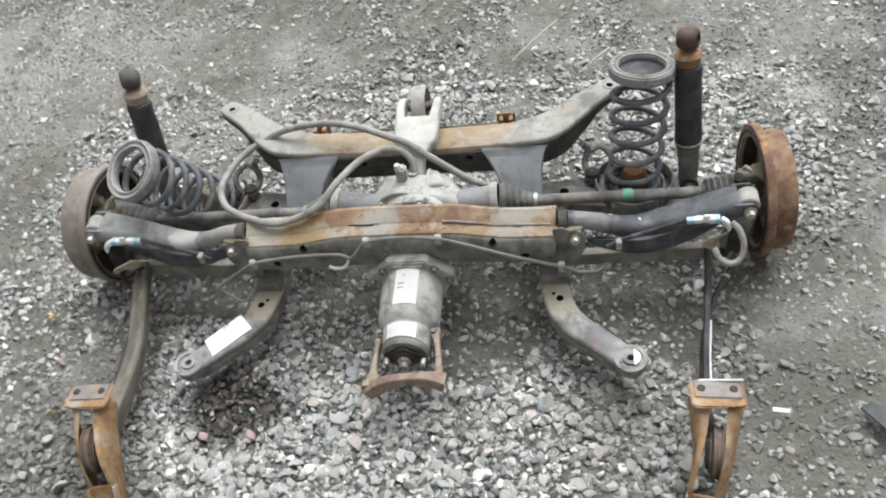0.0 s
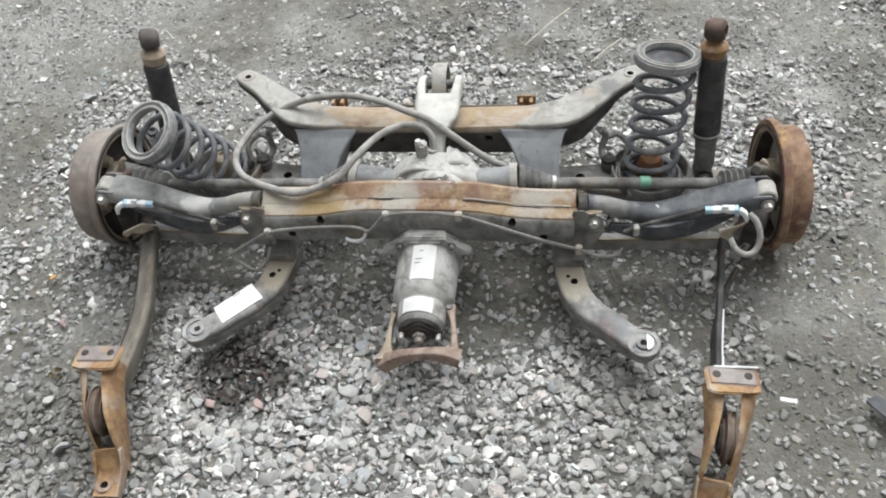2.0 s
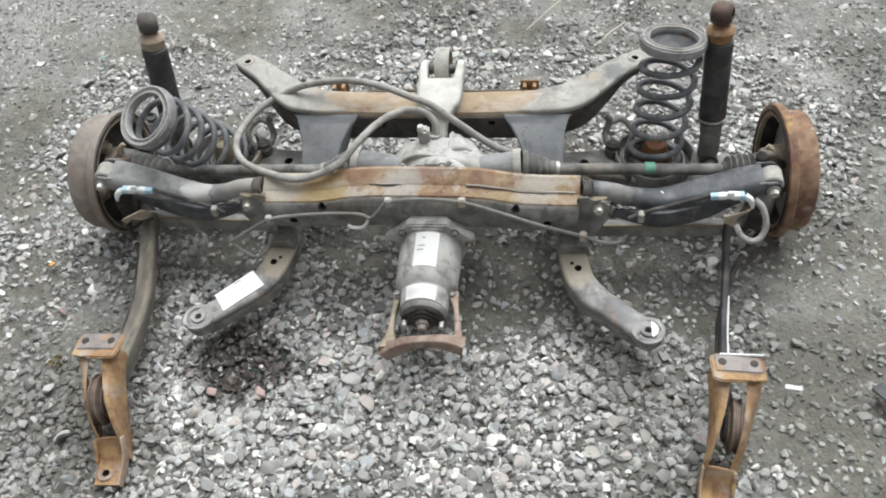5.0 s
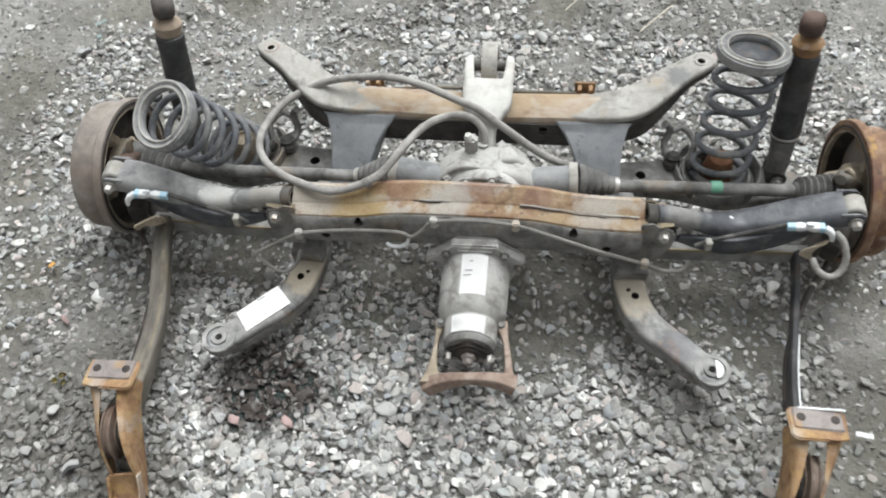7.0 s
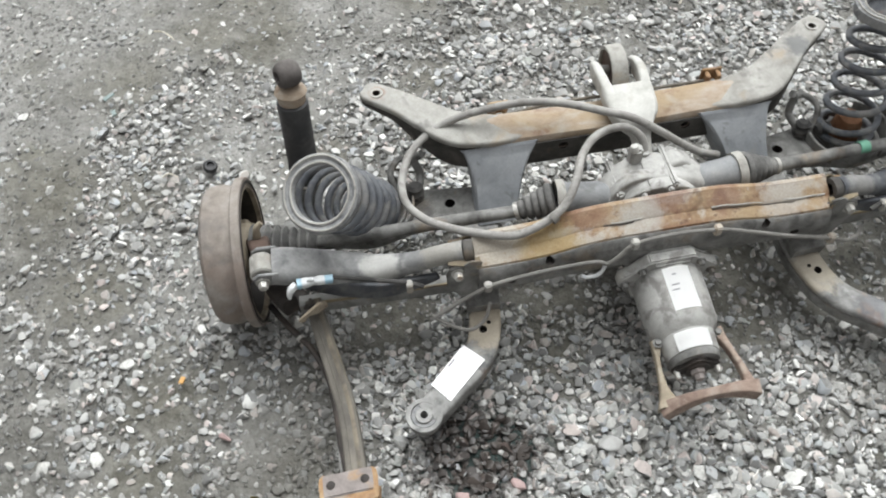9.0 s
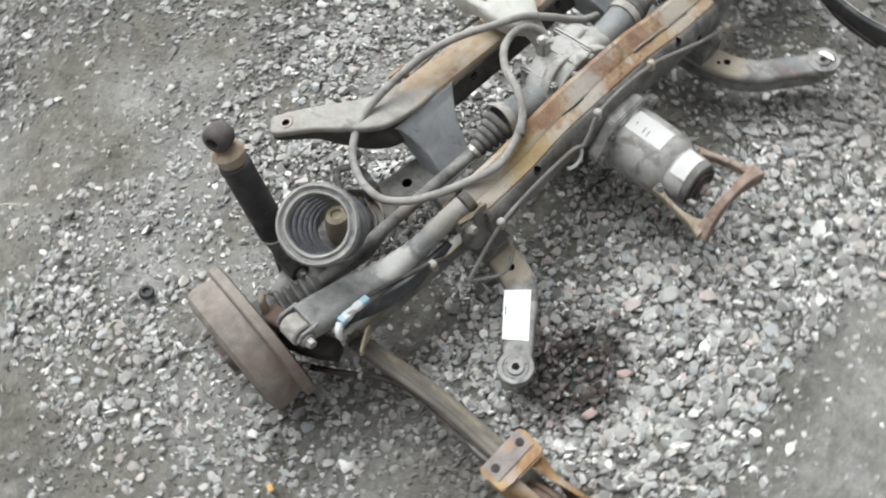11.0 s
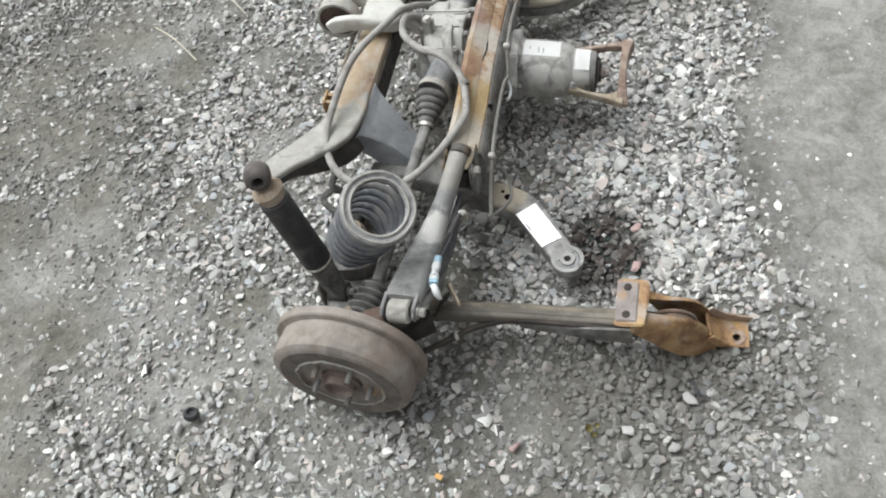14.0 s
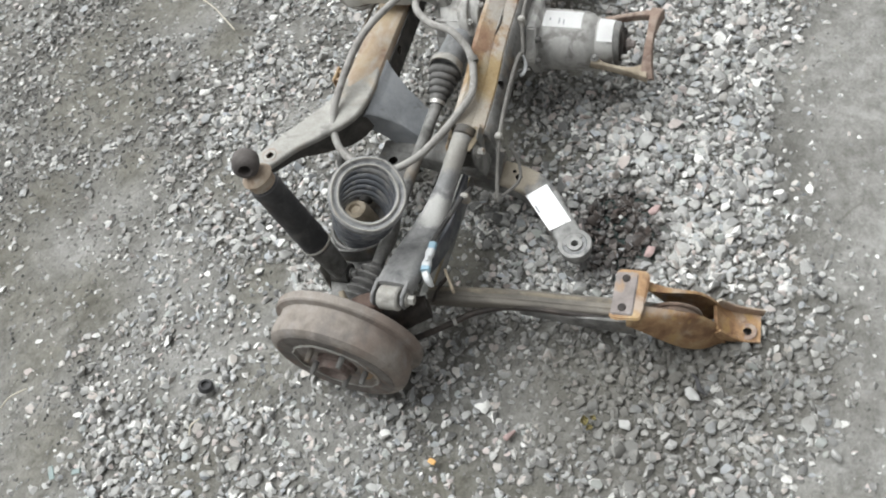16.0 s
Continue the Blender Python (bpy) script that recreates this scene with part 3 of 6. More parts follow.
def packed(x, y):
    """Where the dirt is rolled hard and pale, as on a wheel track."""
    w = 0.16 * noise.noise(Vector((x * 2.3, y * 2.3, 5.0))) + 0.06 * noise.noise(Vector((x * 8, y * 8, 6.0)))
    front = min(1.0, (front_edge(x) + w - y) / 0.14) * min(1.0, max(0.0, (1.5 + 2 * w - math.hypot(x / 1.9, (y + 0.9) / 1.2)) / 0.6))
    back = (math.hypot((x + 1.35) / 0.6, (y - 1.15) / 0.5) - 1.0 + 2 * w) / -0.4
    side = (math.hypot((x - 1.35) / 0.35, (y - 0.0) / 0.5) - 1.0 + 2 * w) / -0.4
    return min(1.0, max(0.0, max(front, back, side, 0.9 * spots(DUST, x, y))))


BARE_AND_SHADE = [(0.31, 1.26, 0.12), (-0.04, 1.33, 0.1), (-0.63, 1.32, 0.14), (-0.29, 1.05, 0.08), (-0.69, 1.0, 0.1), (0.16, 0.95, 0.07), (-1.23, 0.53, 0.14),
        (-1.04, 0.88, 0.08), (-0.87, 1.02, 0.09), (-1.12, 0.25, 0.1), (0.93, 0.08, 0.13), (0.84, -0.34, 0.1),  (0.62, 1.15, 0.1), (-0.97, 1.5, 0.15),
        # the first two darken the ground under the rear beam, painted as shade
        (-0.13, 0.18, 0.1), (0.15, 0.19, 0.09), (0.95, -0.25, 0.2), (0.82, -0.6, 0.12), (-1.0, -0.2, 0.1), (-0.8, 0.42, 0.07), (-1.05, 0.5, 0.08), (-0.92, -0.75, 0.1),
        (0.72, -0.31, 0.12), (0.785, 0.07, 0.1), (-0.953, -0.05, 0.1),
        (-0.18, 0.03, 0.13), (0.18, 0.0, 0.15), (0.46, 0.04, 0.13), (-0.5, 0.06, 0.1), (-0.2, -0.09, 0.08), (0.19, -0.11, 0.08), (0.6, -0.08, 0.1), (0.4, -0.03, 0.1), (0.85, -0.45, 0.14), (0.1, -0.1, 0.07), (0.32, 1.16, 0.09), (-0.09, 1.19, 0.13), (-0.71, 0.95, 0.11), (-0.31, 0.73, 0.07), (-0.58, 0.52, 0.07), (0.8, -0.28, 0.12),
        (-0.74, 1.13, 0.13), (-1.06, 0.9, 0.12), (0.12, 1.42, 0.13), (-0.12, 1.37, 0.1), (-0.42, 1.28, 0.1), (-0.84, 1.02, 0.1)]
DUST = [(-0.6, 0.78, 0.16), (-0.72, 0.42, 0.12), (-0.55, 1.1, 0.14), (-0.95, 1.2, 0.16), (-0.8, 0.61, 0.12), (-0.91, 0.19, 0.12), (-0.78, -0.2, 0.1), (-1.2, 0.75, 0.1), (-0.83, 0.75, 0.09), (-0.63, 0.68, 0.1), (-0.9, 0.24, 0.1), (-0.1, 0.6, 0.08), (0.9, -0.05, 0.12), (-0.4, 1.0, 0.12), (0.2, 0.75, 0.08),
        (0.28, 1.1, 0.17), (0.72, 1.15, 0.2), (1.0, 1.02, 0.18), (0.95, 0.74, 0.13), (0.84, 0.87, 0.1), (0.64, 0.68, 0.07), (0.8, -0.03, 0.11)]


def spots(where, x, y):
    """0 to 1: how far inside one of the uneven round spots."""
    w = 0.35 * noise.noise(Vector((x * 7, y * 7, 3.0))) + 0.25 * noise.noise(Vector((x * 19, y * 19, 1.0)))
    return min(1.0, max(0.0, max(1.35 - math.hypot(x - a, y - b) / r + w for a, b, r in where)))


def cover(x, y):
    """1 where the loose gravel lies, fading to 0 farther off."""
    d = math.hypot((x + 0.25) / 2.1, (y - 0.75) / 1.95) + 0.12 * noise.noise(Vector((x * 1.3, y * 1.3, 7.0)))
    return min(1.0, max(0.0, (1.15 - d) / 0.3))


def build_ground():
    inner = np.linspace(-2.6, 2.6, 209)
    outer = np.array([3, 3.6, 4.5, 6, 9, 14, 25, 45, 80, 150, 300])
    xs = np.concatenate([-outer[::-1], inner, outer])
    ys = xs + 0.5
    verts = [(x, y, ground_height(x, y)) for y in ys for x in xs]
    n = len(xs)
    faces = [(j * n + i, j * n + i + 1, (j + 1) * n + i + 1, (j + 1) * n + i) for j in range(n - 1) for i in range(n - 1)]
    me = bpy.data.meshes.new("ground")
    me.from_pydata(verts, [], faces)
    pack = me.attributes.new("packed", "FLOAT", "POINT")
    pack.data.foreach_set("value", [packed(x, y) for y in ys for x in xs])
    olive = me.attributes.new("olive", "FLOAT", "POINT")
    olive.data.foreach_set("value", [0.62 * spots(BARE_AND_SHADE, x, y) if abs(x) < 2.6 and -2.1 < y < 3.1 else 0.0 for y in ys for x in xs])
    far = me.attributes.new("far", "FLOAT", "POINT")
    far.data.foreach_set("value", [1 - cover(x, y) for y in ys for x in xs])
    me.materials.append(DIRT)
    me.shade_smooth()
    return tagged(new("ground", me), "packed grey-brown dirt under loose gravel", "ground", kind="structure")


build_ground()


def pebble_shapes(level, count, rng):
    """Angular, water-worn pebble shapes of about unit radius."""
    out = []
    for _ in range(count):
        bm = bmesh.new()
        bmesh.ops.create_icosphere(bm, subdivisions=level, radius=1.0)
        v = np.array([x.co[:] for x in bm.verts])
        f = np.array([[x.index for x in fa.verts] for fa in bm.faces])
        bm.free()
        for _ in range(12):
            d = rng.normal(size=3)
            d /= np.linalg.norm(d)
            over = v @ d - rng.uniform(0.42, 0.82)
            v = v - np.where(over > 0, over, 0)[:, None] * d
        v = v / np.abs(v).max() * (1 + 0.04 * rng.normal(size=(len(v), 1)))
        v = v * np.array([1.0, rng.uniform(0.52, 0.95), rng.uniform(0.45, 0.8)])
        out.append((v, f))
    return out


def looseness(x, y):
    """How thick the loose gravel lies: heaped in front of and under the axle, thin on the tracks beside it."""
    w = 0.18 * noise.noise(Vector((x * 1.7, y * 1.7, 9.0))) + 0.2 * noise.noise(Vector((x * 5, y * 5, 2.0))) + 0.13 * noise.noise(Vector((x * 13, y * 13, 8.0)))
    mid = math.exp(-((x - 0.0) / 0.85) ** 4) * math.exp(-((y + 0.28) / 0.42) ** 4)
    back = 0.85 * math.exp(-((y - 1.25) / 0.95) ** 4) * math.exp(-((x - 0.15) / 1.7) ** 4) * (0.55 + 0.45 / (1 + math.exp((-0.42 + 0.5 * w - x) / 0.1)))
    left = max(0.55 * math.exp(-((x + 1.0) / 0.55) ** 2), 0.9 * math.exp(-((x + 0.75) / 0.25) ** 4) * math.exp(-((y + 0.35) / 0.35) ** 4) / max(1e-9, math.exp(-((y - 0.3) / 0.8) ** 2))) * math.exp(-((y - 0.3) / 0.8) ** 2)
    bare = 0.95 * min(1.0, max(0.0, (front_edge(x) + 0.6 * w - y) / 0.12)) + 0.5 * math.exp(-((x - 1.0) / 0.3) ** 2) * math.exp(-((y + 0.1) / 0.4) ** 2)
    return min(1.0, max(0.26 - 0.225 * min(1.0, max(0.0, (front_edge(x) - y) / 0.2)), max(mid, back, left, 0.68) + 1.3 * w - bare - 0.6 * spots(BARE_AND_SHADE, x, y) - 0.35 * spots(DUST, x, y)))


STONES = [(-0.774, 0.619, 0.014, 0), (-0.787, 0.526, 0.013, 0), (-0.884, 0.557, 0.014, 0), (-0.947, 0.774, 0.016, 0), (-0.963, 0.72, 0.013, 0), (-0.927, 0.373, 0.015, 0), (-0.714, 0.441, 0.014, 0),
          (0.019, 1.047, 0.026, 0), (0.332, 0.772, 0.013, 1), (0.074, 0.749, 0.016, 0), (-0.79, -0.348, 0.015, 0), (-0.812, -0.431, 0.014, 0), (-0.642, -0.806, 0.015, 0), (-0.781, -0.695, 0.014, 0),
          (-0.849, -0.486, 0.013, 0), (0.147, -0.393, 0.012, 1), (0.132, 0.806, 0.024, 0), (-0.844, -0.143, 0.014, 2)]
LARGE = [(-0.142, -0.29), (-0.422, -0.342), (-0.319, -0.335), (0.271, -0.336), (-0.714, -0.457), (0.75, -0.279)] + [q[:2] for q in STONES]


def scatter(name, label, shapes, tries, size, mat, seed, lift, area):
    rng = np.random.default_rng(seed)
    vs, fs, base = [], [], 0
    for _ in range(tries):
        x, y = rng.uniform(area[0], area[1]), rng.uniform(area[2], area[3])
        if any((x - a) ** 2 + (y - b) ** 2 < 0.017 ** 2 for a, b in LARGE):
            continue
        dens = looseness(x, y)
        if rng.random() > dens * cover(x, y):
            continue
        v, f = (FAR if abs(x + 0.2) > 1.3 or abs(y - 0.25) > 1.05 else shapes)[rng.integers(len(FAR))]
        s = size[0] * math.exp(rng.normal() * size[1]) * (0.8 + 0.25 * dens)
        s = min(s, size[2])
        a, t1, t2 = rng.uniform(0, 6.283), rng.normal() * 0.3, rng.normal() * 0.3
        ca, sa = math.cos(a), math.sin(a)
        m = np.array([[ca, -sa, t1], [sa, ca, t2], [-(ca * t1 + sa * t2), sa * t1 - ca * t2, 1]])
        sunk = 0.38 * packed(x, y)
        z = ground_height(x, y) + s * (lift[0] - sunk + lift[1] * rng.random() * dens)
        vs.append((v * s) @ m.T + (x, y, z))
        fs.append(f + base)
        base += len(v)
    v, f = np.concatenate(vs), np.concatenate(fs)
    me = bpy.data.meshes.new(name)
    me.vertices.add(len(v))
    me.vertices.foreach_set("co", v.astype(np.float32).ravel())
    me.loops.add(f.size)
    me.loops.foreach_set("vertex_index", f.astype(np.int32).ravel())
    me.polygons.add(len(f))
    me.polygons.foreach_set("loop_start", np.arange(0, f.size, 3, dtype=np.int32))
    me.update(calc_edges=True)
    me.validate()
    me.materials.append(mat)
    me.shade_smooth()
    me.set_sharp_from_angle(angle=radians(28))
    return tagged(new(name, me), label, "gravel", kind="stuff")


shape_rng = np.random.default_rng(5)
NEAR = pebble_shapes(2, 20, shape_rng)
FAR = pebble_shapes(1, 20, shape_rng)
scatter("gravel", "loose mixed grey pebbles, some white and pinkish", NEAR, 27000, (0.0091, 0.28, 0.018), STONE, 11, (0.05, 0.75), (-1.15, 1.0, -0.95, 0.85))
scatter("gravel", "grey pebbles pressed into packed dirt", NEAR, 66000, (0.009, 0.36, 0.018), PRESSED, 12, (-0.18, 0.75), (-2.5, 2.0, -1.3, 2.8))
scatter("grit", "fine grey grit between the pebbles", FAR, 76000, (0.0044, 0.35, 0.008), GRIT, 13, (0.1, 0.6), (-1.6, 1.3, -1.0, 1.7))


# ---- the axle ----
axle = thing("rear_axle_assembly", "dismantled rusty car rear axle lying on gravel, with drums and differential", "car axle")


def build_front_beam():
    """The rusty cross beam: a raised middle, with a dark lower shell and open ends."""
    def lift(x):
        return 0.022 * (1 / (1 + math.exp((abs(x) - 0.17) / 0.025)))

    def shape(poly, x0, x1, flare):
        bm = bmesh.new()
        rings = []
        for x in np.linspace(x0, x1, 45):
            dz = lift(x)
            rings.append([Vector((x, y, z + dz * (1 if z > 0.2 else flare))) for y, z in poly])
        return loft(bm, rings)

    top = [(-0.021, 0.247), (-0.0195, 0.251), (-0.014, 0.254), (0.002, 0.2595), (0.006, 0.264), (0.022, 0.271), (0.031, 0.2775), (0.038, 0.2775), (0.0425, 0.272), (0.043, 0.244)]
    beam = part("front_beam", shape(top, -0.333, 0.33, 1), RUST_BEAM, axle, "orange rust on a pressed steel beam", angle=25)
    low = [(-0.0225, 0.247), (-0.027, 0.243), (-0.033, 0.217), (-0.03, 0.185), (0.03, 0.185), (0.045, 0.2), (0.046, 0.2415), (0.0, 0.2425)]
    lower = part("lower_shell", shape(low, -0.331, 0.328, 0.35), DUSTY, beam, "dark dusty lower shell", angle=30)
    cut(lower, [((x, -0.035, 0.224 + dz), (0, 1, 0.1), 0.0085, 0.05) for x, dz in ((-0.202, 0.0185), (0.201, 0.0185), (-0.27, -0.018), (0.265, -0.018))])
    # welded seam along the beam
    for x0, x1, dy, r, mat in ((-0.085, -0.03, 0.0, 0.0014, PALE), (0.1, 0.2, 0.0, 0.0016, PALE), (0.215, 0.32, 0.001, 0.0018, PALE), (-0.1, -0.045, -0.003, 0.0011, DARK_RUST_AND_SHADE), (0.1, 0.26, -0.004, 0.0008, DARK_RUST_AND_SHADE), (0.01, 0.07, 0.016, 0.0009, DARK_RUST_AND_SHADE)):
        pts = [(x, 0.004 + dy + 0.0016 * math.sin(37 * x) + 0.0008 * math.sin(113 * x), 0.2618 + 0.47 * max(dy, -0.003) + lift(x)) for x in np.linspace(x0, x1, 14)]
        part("weld_seam", tube(pts, r, 3, 6), mat, beam, "pale grey scraped seam" if mat is PALE else "dark rusty groove")
    for s in (-1, 1):
        e = s * 0.333
        bm = prism([(e - s * 0.012, -0.012, 0.256), (e + s * 0.03, -0.012, 0.256), (e + s * 0.047, -0.012, 0.25), (e + s * 0.055, -0.012, 0.234), (e + s * 0.054, -0.012, 0.2),
                    (e + s * 0.03, -0.012, 0.15), (e - s * 0.012, -0.012, 0.15)], (0, 0.005, 0), 0.0015)
        part("end_bracket", bm, DUSTY, beam, "dusty rounded bracket at the beam end")
        bm = prism([(e - s * 0.03, 0.044, 0.26), (e + s * 0.04, 0.044, 0.255), (e + s * 0.05, 0.044, 0.21), (e - s * 0.03, 0.044, 0.16)], (0, 0.004, 0), 0.0012)
        part("end_bracket", bm, RUST_BEAM, beam)
        bm = prism([(e - s * 0.008, -0.022, 0.254), (e + s * 0.03, -0.014, 0.2565), (e + s * 0.05, -0.009, 0.2565), (e + s * 0.05, -0.003, 0.2575), (e - s * 0.008, -0.004, 0.261)], (0, 0, 0.003), 0.0008)
        part("flange_tab", bm, OCHRE, beam, "yellow-brown rusty tab")
        part("bolt", hex_bolt((e + s * 0.034, -0.0155, 0.236), (0, -1, 0.15), 0.0085, 0.012, 0.0125), ZINC, beam, "zinc bolt with washer")


build_front_beam()


def build_rear_beam():
    rings = []
    poly = [(0.236, 0.205), (0.233, 0.268), (0.238, 0.277), (0.25, 0.281), (0.29, 0.284), (0.303, 0.281), (0.308, 0.272), (0.308, 0.205)]
    for x in np.linspace(-0.25, 0.25, 25):
        sag = 0.004 * math.cos(x * 9)
        rings.append([Vector((x, y, z - sag)) for y, z in poly])
    beam = part("rear_beam", loft(bmesh.new(), rings), RUST_REAR, axle, "dusty rear beam with orange rust", angle=30)
    cut(beam, [((0.137, 0.234, 0.249), (0, 1, 0), 0.0095, 0.04), ((-0.11, 0.234, 0.247), (0, 1, 0), 0.0095, 0.04), ((0.236, 0.256, 0.283), (0, 0, 1), 0.006, 0.012), ((-0.225, 0.256, 0.283), (0, 0, 1), 0.006, 0.012)])
    # thin dark plate over the front face: its dirt, and its shade painted in
    wall = part("front_wall", prism([(-0.2, 0.2315, 0.205), (0.2, 0.2315, 0.205), (0.19, 0.2295, 0.266), (-0.19, 0.2295, 0.266)], (0, 0.003, 0), 0.001), HORN_SIDE, beam, "front wall of the beam, dark with dirt and painted shade")
    cut(wall, [((0.137, 0.23, 0.249), (0, 1, 0), 0.0095, 0.02), ((-0.11, 0.23, 0.247), (0, 1, 0), 0.0095, 0.02)])
    for s in (-1, 1):
        path = [(s * 0.185, 0.27, 0.249, 0.06, 0.06), (s * 0.25, 0.2695, 0.25, 0.078, 0.072), (s * 0.312, 0.285, 0.252, 0.084, 0.072), (s * 0.365, 0.325, 0.266, 0.07, 0.056),
                                   (s * 0.41, 0.362, 0.283, 0.058, 0.036), (s * 0.462, 0.398, 0.291, 0.05, 0.028), (s * 0.475, 0.408, 0.291, 0.036, 0.026)]
        horn = part("horn", sweep([(x, y, z + h / 2 - 0.008, w, 0.016) for x, y, z, w, h in path], r=0.006), HORN, beam, "pale dusty horn with a mounting hole")
        # lower half of the horn in near-black, shade painted under the pale top
        part("horn_skirt", sweep([(x, y, z - 0.006, w - 0.004, h - 0.012) for x, y, z, w, h in path], r=0.004), HORN_SIDE, beam, "horn side walls and underside, painted dark as shade")
        cut(horn, [((s * 0.453, 0.389, 0.3), (0, 0, 1), 0.0075, 0.06)])
        part("hole_rim", lathe((s * 0.453, 0.389, 0.3035), (0.04 * s, 0.03, 1), [(0, 0.0085), (0.0, 0.014), (0.0022, 0.013), (0.0022, 0.0085)], 24, closed=True), PALE, beam)
        # leg: a sloping pressed face with side walls
        face = [(0.158, 0.231, 0.274), (0.168, 0.224, 0.267), (0.187, 0.203, 0.247), (0.203, 0.178, 0.22), (0.214, 0.152, 0.19), (0.219, 0.13, 0.165)]
        outer = [(0.314, 0.234, 0.272), (0.306, 0.226, 0.265), (0.299, 0.204, 0.246), (0.296, 0.178, 0.218), (0.298, 0.152, 0.188), (0.3, 0.13, 0.163)]
        rings = []
        for (xi, yi, zi), (xo, yo, zo) in zip(glide(face, 4), glide(outer, 4)):
            d = Vector((0, 0.62, -0.55)) * 0.075
            a, b = Vector((s * xi, yi, zi)), Vector((s * xo, yo, zo))
            t = (b - a) * 0.04
            lipd = d.normalized() * 0.004
            rings.append([a + lipd, a + t, b - t, b + lipd, b + d, a + d])
        part("leg", loft(bmesh.new(), rings), LEG, beam, "smooth blue-grey painted leg", angle=45)
        for dx in (-0.012, 0.01):
            bm = box((s * 0.22 + dx - 0.004, 0.308, 0.268), (s * 0.22 + dx + 0.004, 0.332, 0.288), 0.001)
            part("clip_tab", bm, RUST_BRACKET, beam, "rusty cable clip tab")
        part("clip_plate", box((s * 0.22 - 0.022, 0.325, 0.262), (s * 0.22 + 0.02, 0.33, 0.292), 0.0012), RUST_BRACKET, beam)
    part("brake_line", tube([(-0.2, 0.318, 0.262), (-0.1, 0.323, 0.268), (0.05, 0.325, 0.262), (0.12, 0.322, 0.266), (0.21, 0.318, 0.27)], 0.0035, 6, 8), STAIN_ARM, beam, "thin dull brake line")


build_rear_beam()


def build_side(s):
    """The rails, arms and links of one side; s is -1 or 1."""
    part("side_rail", sweep([(s * 0.322, -0.03, 0.115, 0.062, 0.05), (s * 0.318, 0.03, 0.125, 0.066, 0.06), (s * 0.3, 0.11, 0.135, 0.07, 0.05), (s * 0.285, 0.2, 0.14, 0.07, 0.045)], r=0.008), DUSTY, axle)
    part("post", sweep([(s * 0.322, 0.034, 0.12, 0.05, 0.04), (s * 0.318, 0.03, 0.2, 0.055, 0.045)], up=(0, 1, 0), r=0.006), HORN_SIDE, axle)
    line = [(s * 0.314, 0.03, 0.1, 0.06, 0.045), (s * 0.318, -0.01, 0.091, 0.06, 0.045), (s * 0.324, -0.05, 0.0865, 0.06, 0.045), (s * 0.338, -0.092, 0.082, 0.06, 0.045), (s * 0.365, -0.126, 0.075, 0.058, 0.045),
                                   (s * 0.4, -0.152, 0.07, 0.056, 0.045), (s * 0.44, -0.185, 0.067, 0.054, 0.044), (s * 0.462, -0.202, 0.066, 0.05, 0.044)]
    arm = part("mount_arm", sweep([(x, y, z + h / 2 - 0.009, w, 0.018) for x, y, z, w, h in line], r=0.008), MOUNT, axle,
               "curved pressed arm with rust at its root" if s < 0 else "curved grey pressed arm with a bushing end")
    cut(arm, [((s * 0.331, -0.066, 0.105), (0, 0, 1), 0.0075, 0.03), ((s * 0.318, -0.054, 0.107), (0, 0, 1), 0.004, 0.02)])
    # walls take a darker grey than the top, their shade put into the colour
    part("arm_skirt", sweep([(x, y, z - 0.009, w - 0.003, h - 0.018) for x, y, z, w, h in line], r=0.005), DUSTY, arm, "dusty side walls of the arm, darkened as shade")
    c = Vector((s * 0.4685, -0.2065, 0.0))
    q = 0.86
    part("bushing_sleeve", lathe(c + Vector((0, 0, 0.036)), (0, 0, 1), [(d, q * r) for d, r in ((0.026, 0.028), (0.026, 0.033), (0.031, 0.036), (0.047, 0.036), (0.051, 0.0395), (0.054, 0.038), (0.053, 0.029))], 32, closed=True), MOUNT, arm)
    part("bushing_rubber", lathe(c + Vector((0, 0, 0.04)), (0, 0, 1), [(d, q * r) for d, r in ((0.014, 0.009), (0.014, 0.03), (0.044, 0.0305), (0.047, 0.026), (0.0455, 0.0225), (0.0455, 0.009))], 32, closed=True), SEAT_RUBBER, arm, "dusty rubber bushing")
    part("bushing_core", lathe(c + Vector((0, 0, 0.03)), (0, 0, 1), [(d, q * r) for d, r in ((0.022, 0.0085), (0.022, 0.017), (0.058, 0.0185), (0.0605, 0.0175), (0.0605, 0.0085))], 28, closed=True), MOUNT, arm, "dull steel bushing core")
    if s > 0:
        bm = prism([(c.x + 0.019 * math.cos(a), c.y + 0.02 * math.sin(a), 0.0935) for a in np.linspace(-1.25, 1.25, 11)], (0, 0, 0.001))
        part("paper_scrap", bm, PAPER, arm, "scrap of white paper on the bushing")
    # upper arm: a round tube flattened into an open channel
    uk = sweep([(s * 0.35, 0.014, 0.26, 0.04, 0.038), (s * 0.39, 0.021, 0.249, 0.038, 0.036), (s * 0.44, 0.035, 0.22, 0.039, 0.038), (s * 0.5, 0.05, 0.196, 0.052, 0.042),
                (s * 0.555, 0.054, 0.207, 0.062, 0.04), (s * 0.61, 0.055, 0.226, 0.068, 0.042), (s * 0.665, 0.057, 0.243, 0.07, 0.044), (s * 0.694, 0.058, 0.25, 0.068, 0.044)], r=0.018, n=6, k=5)
    up_arm = part("upper_arm", uk, ARM_GREY if s < 0 else ARM_BLACK, axle, "grey dusty pressed control arm" if s < 0 else "black dusty pressed control arm")
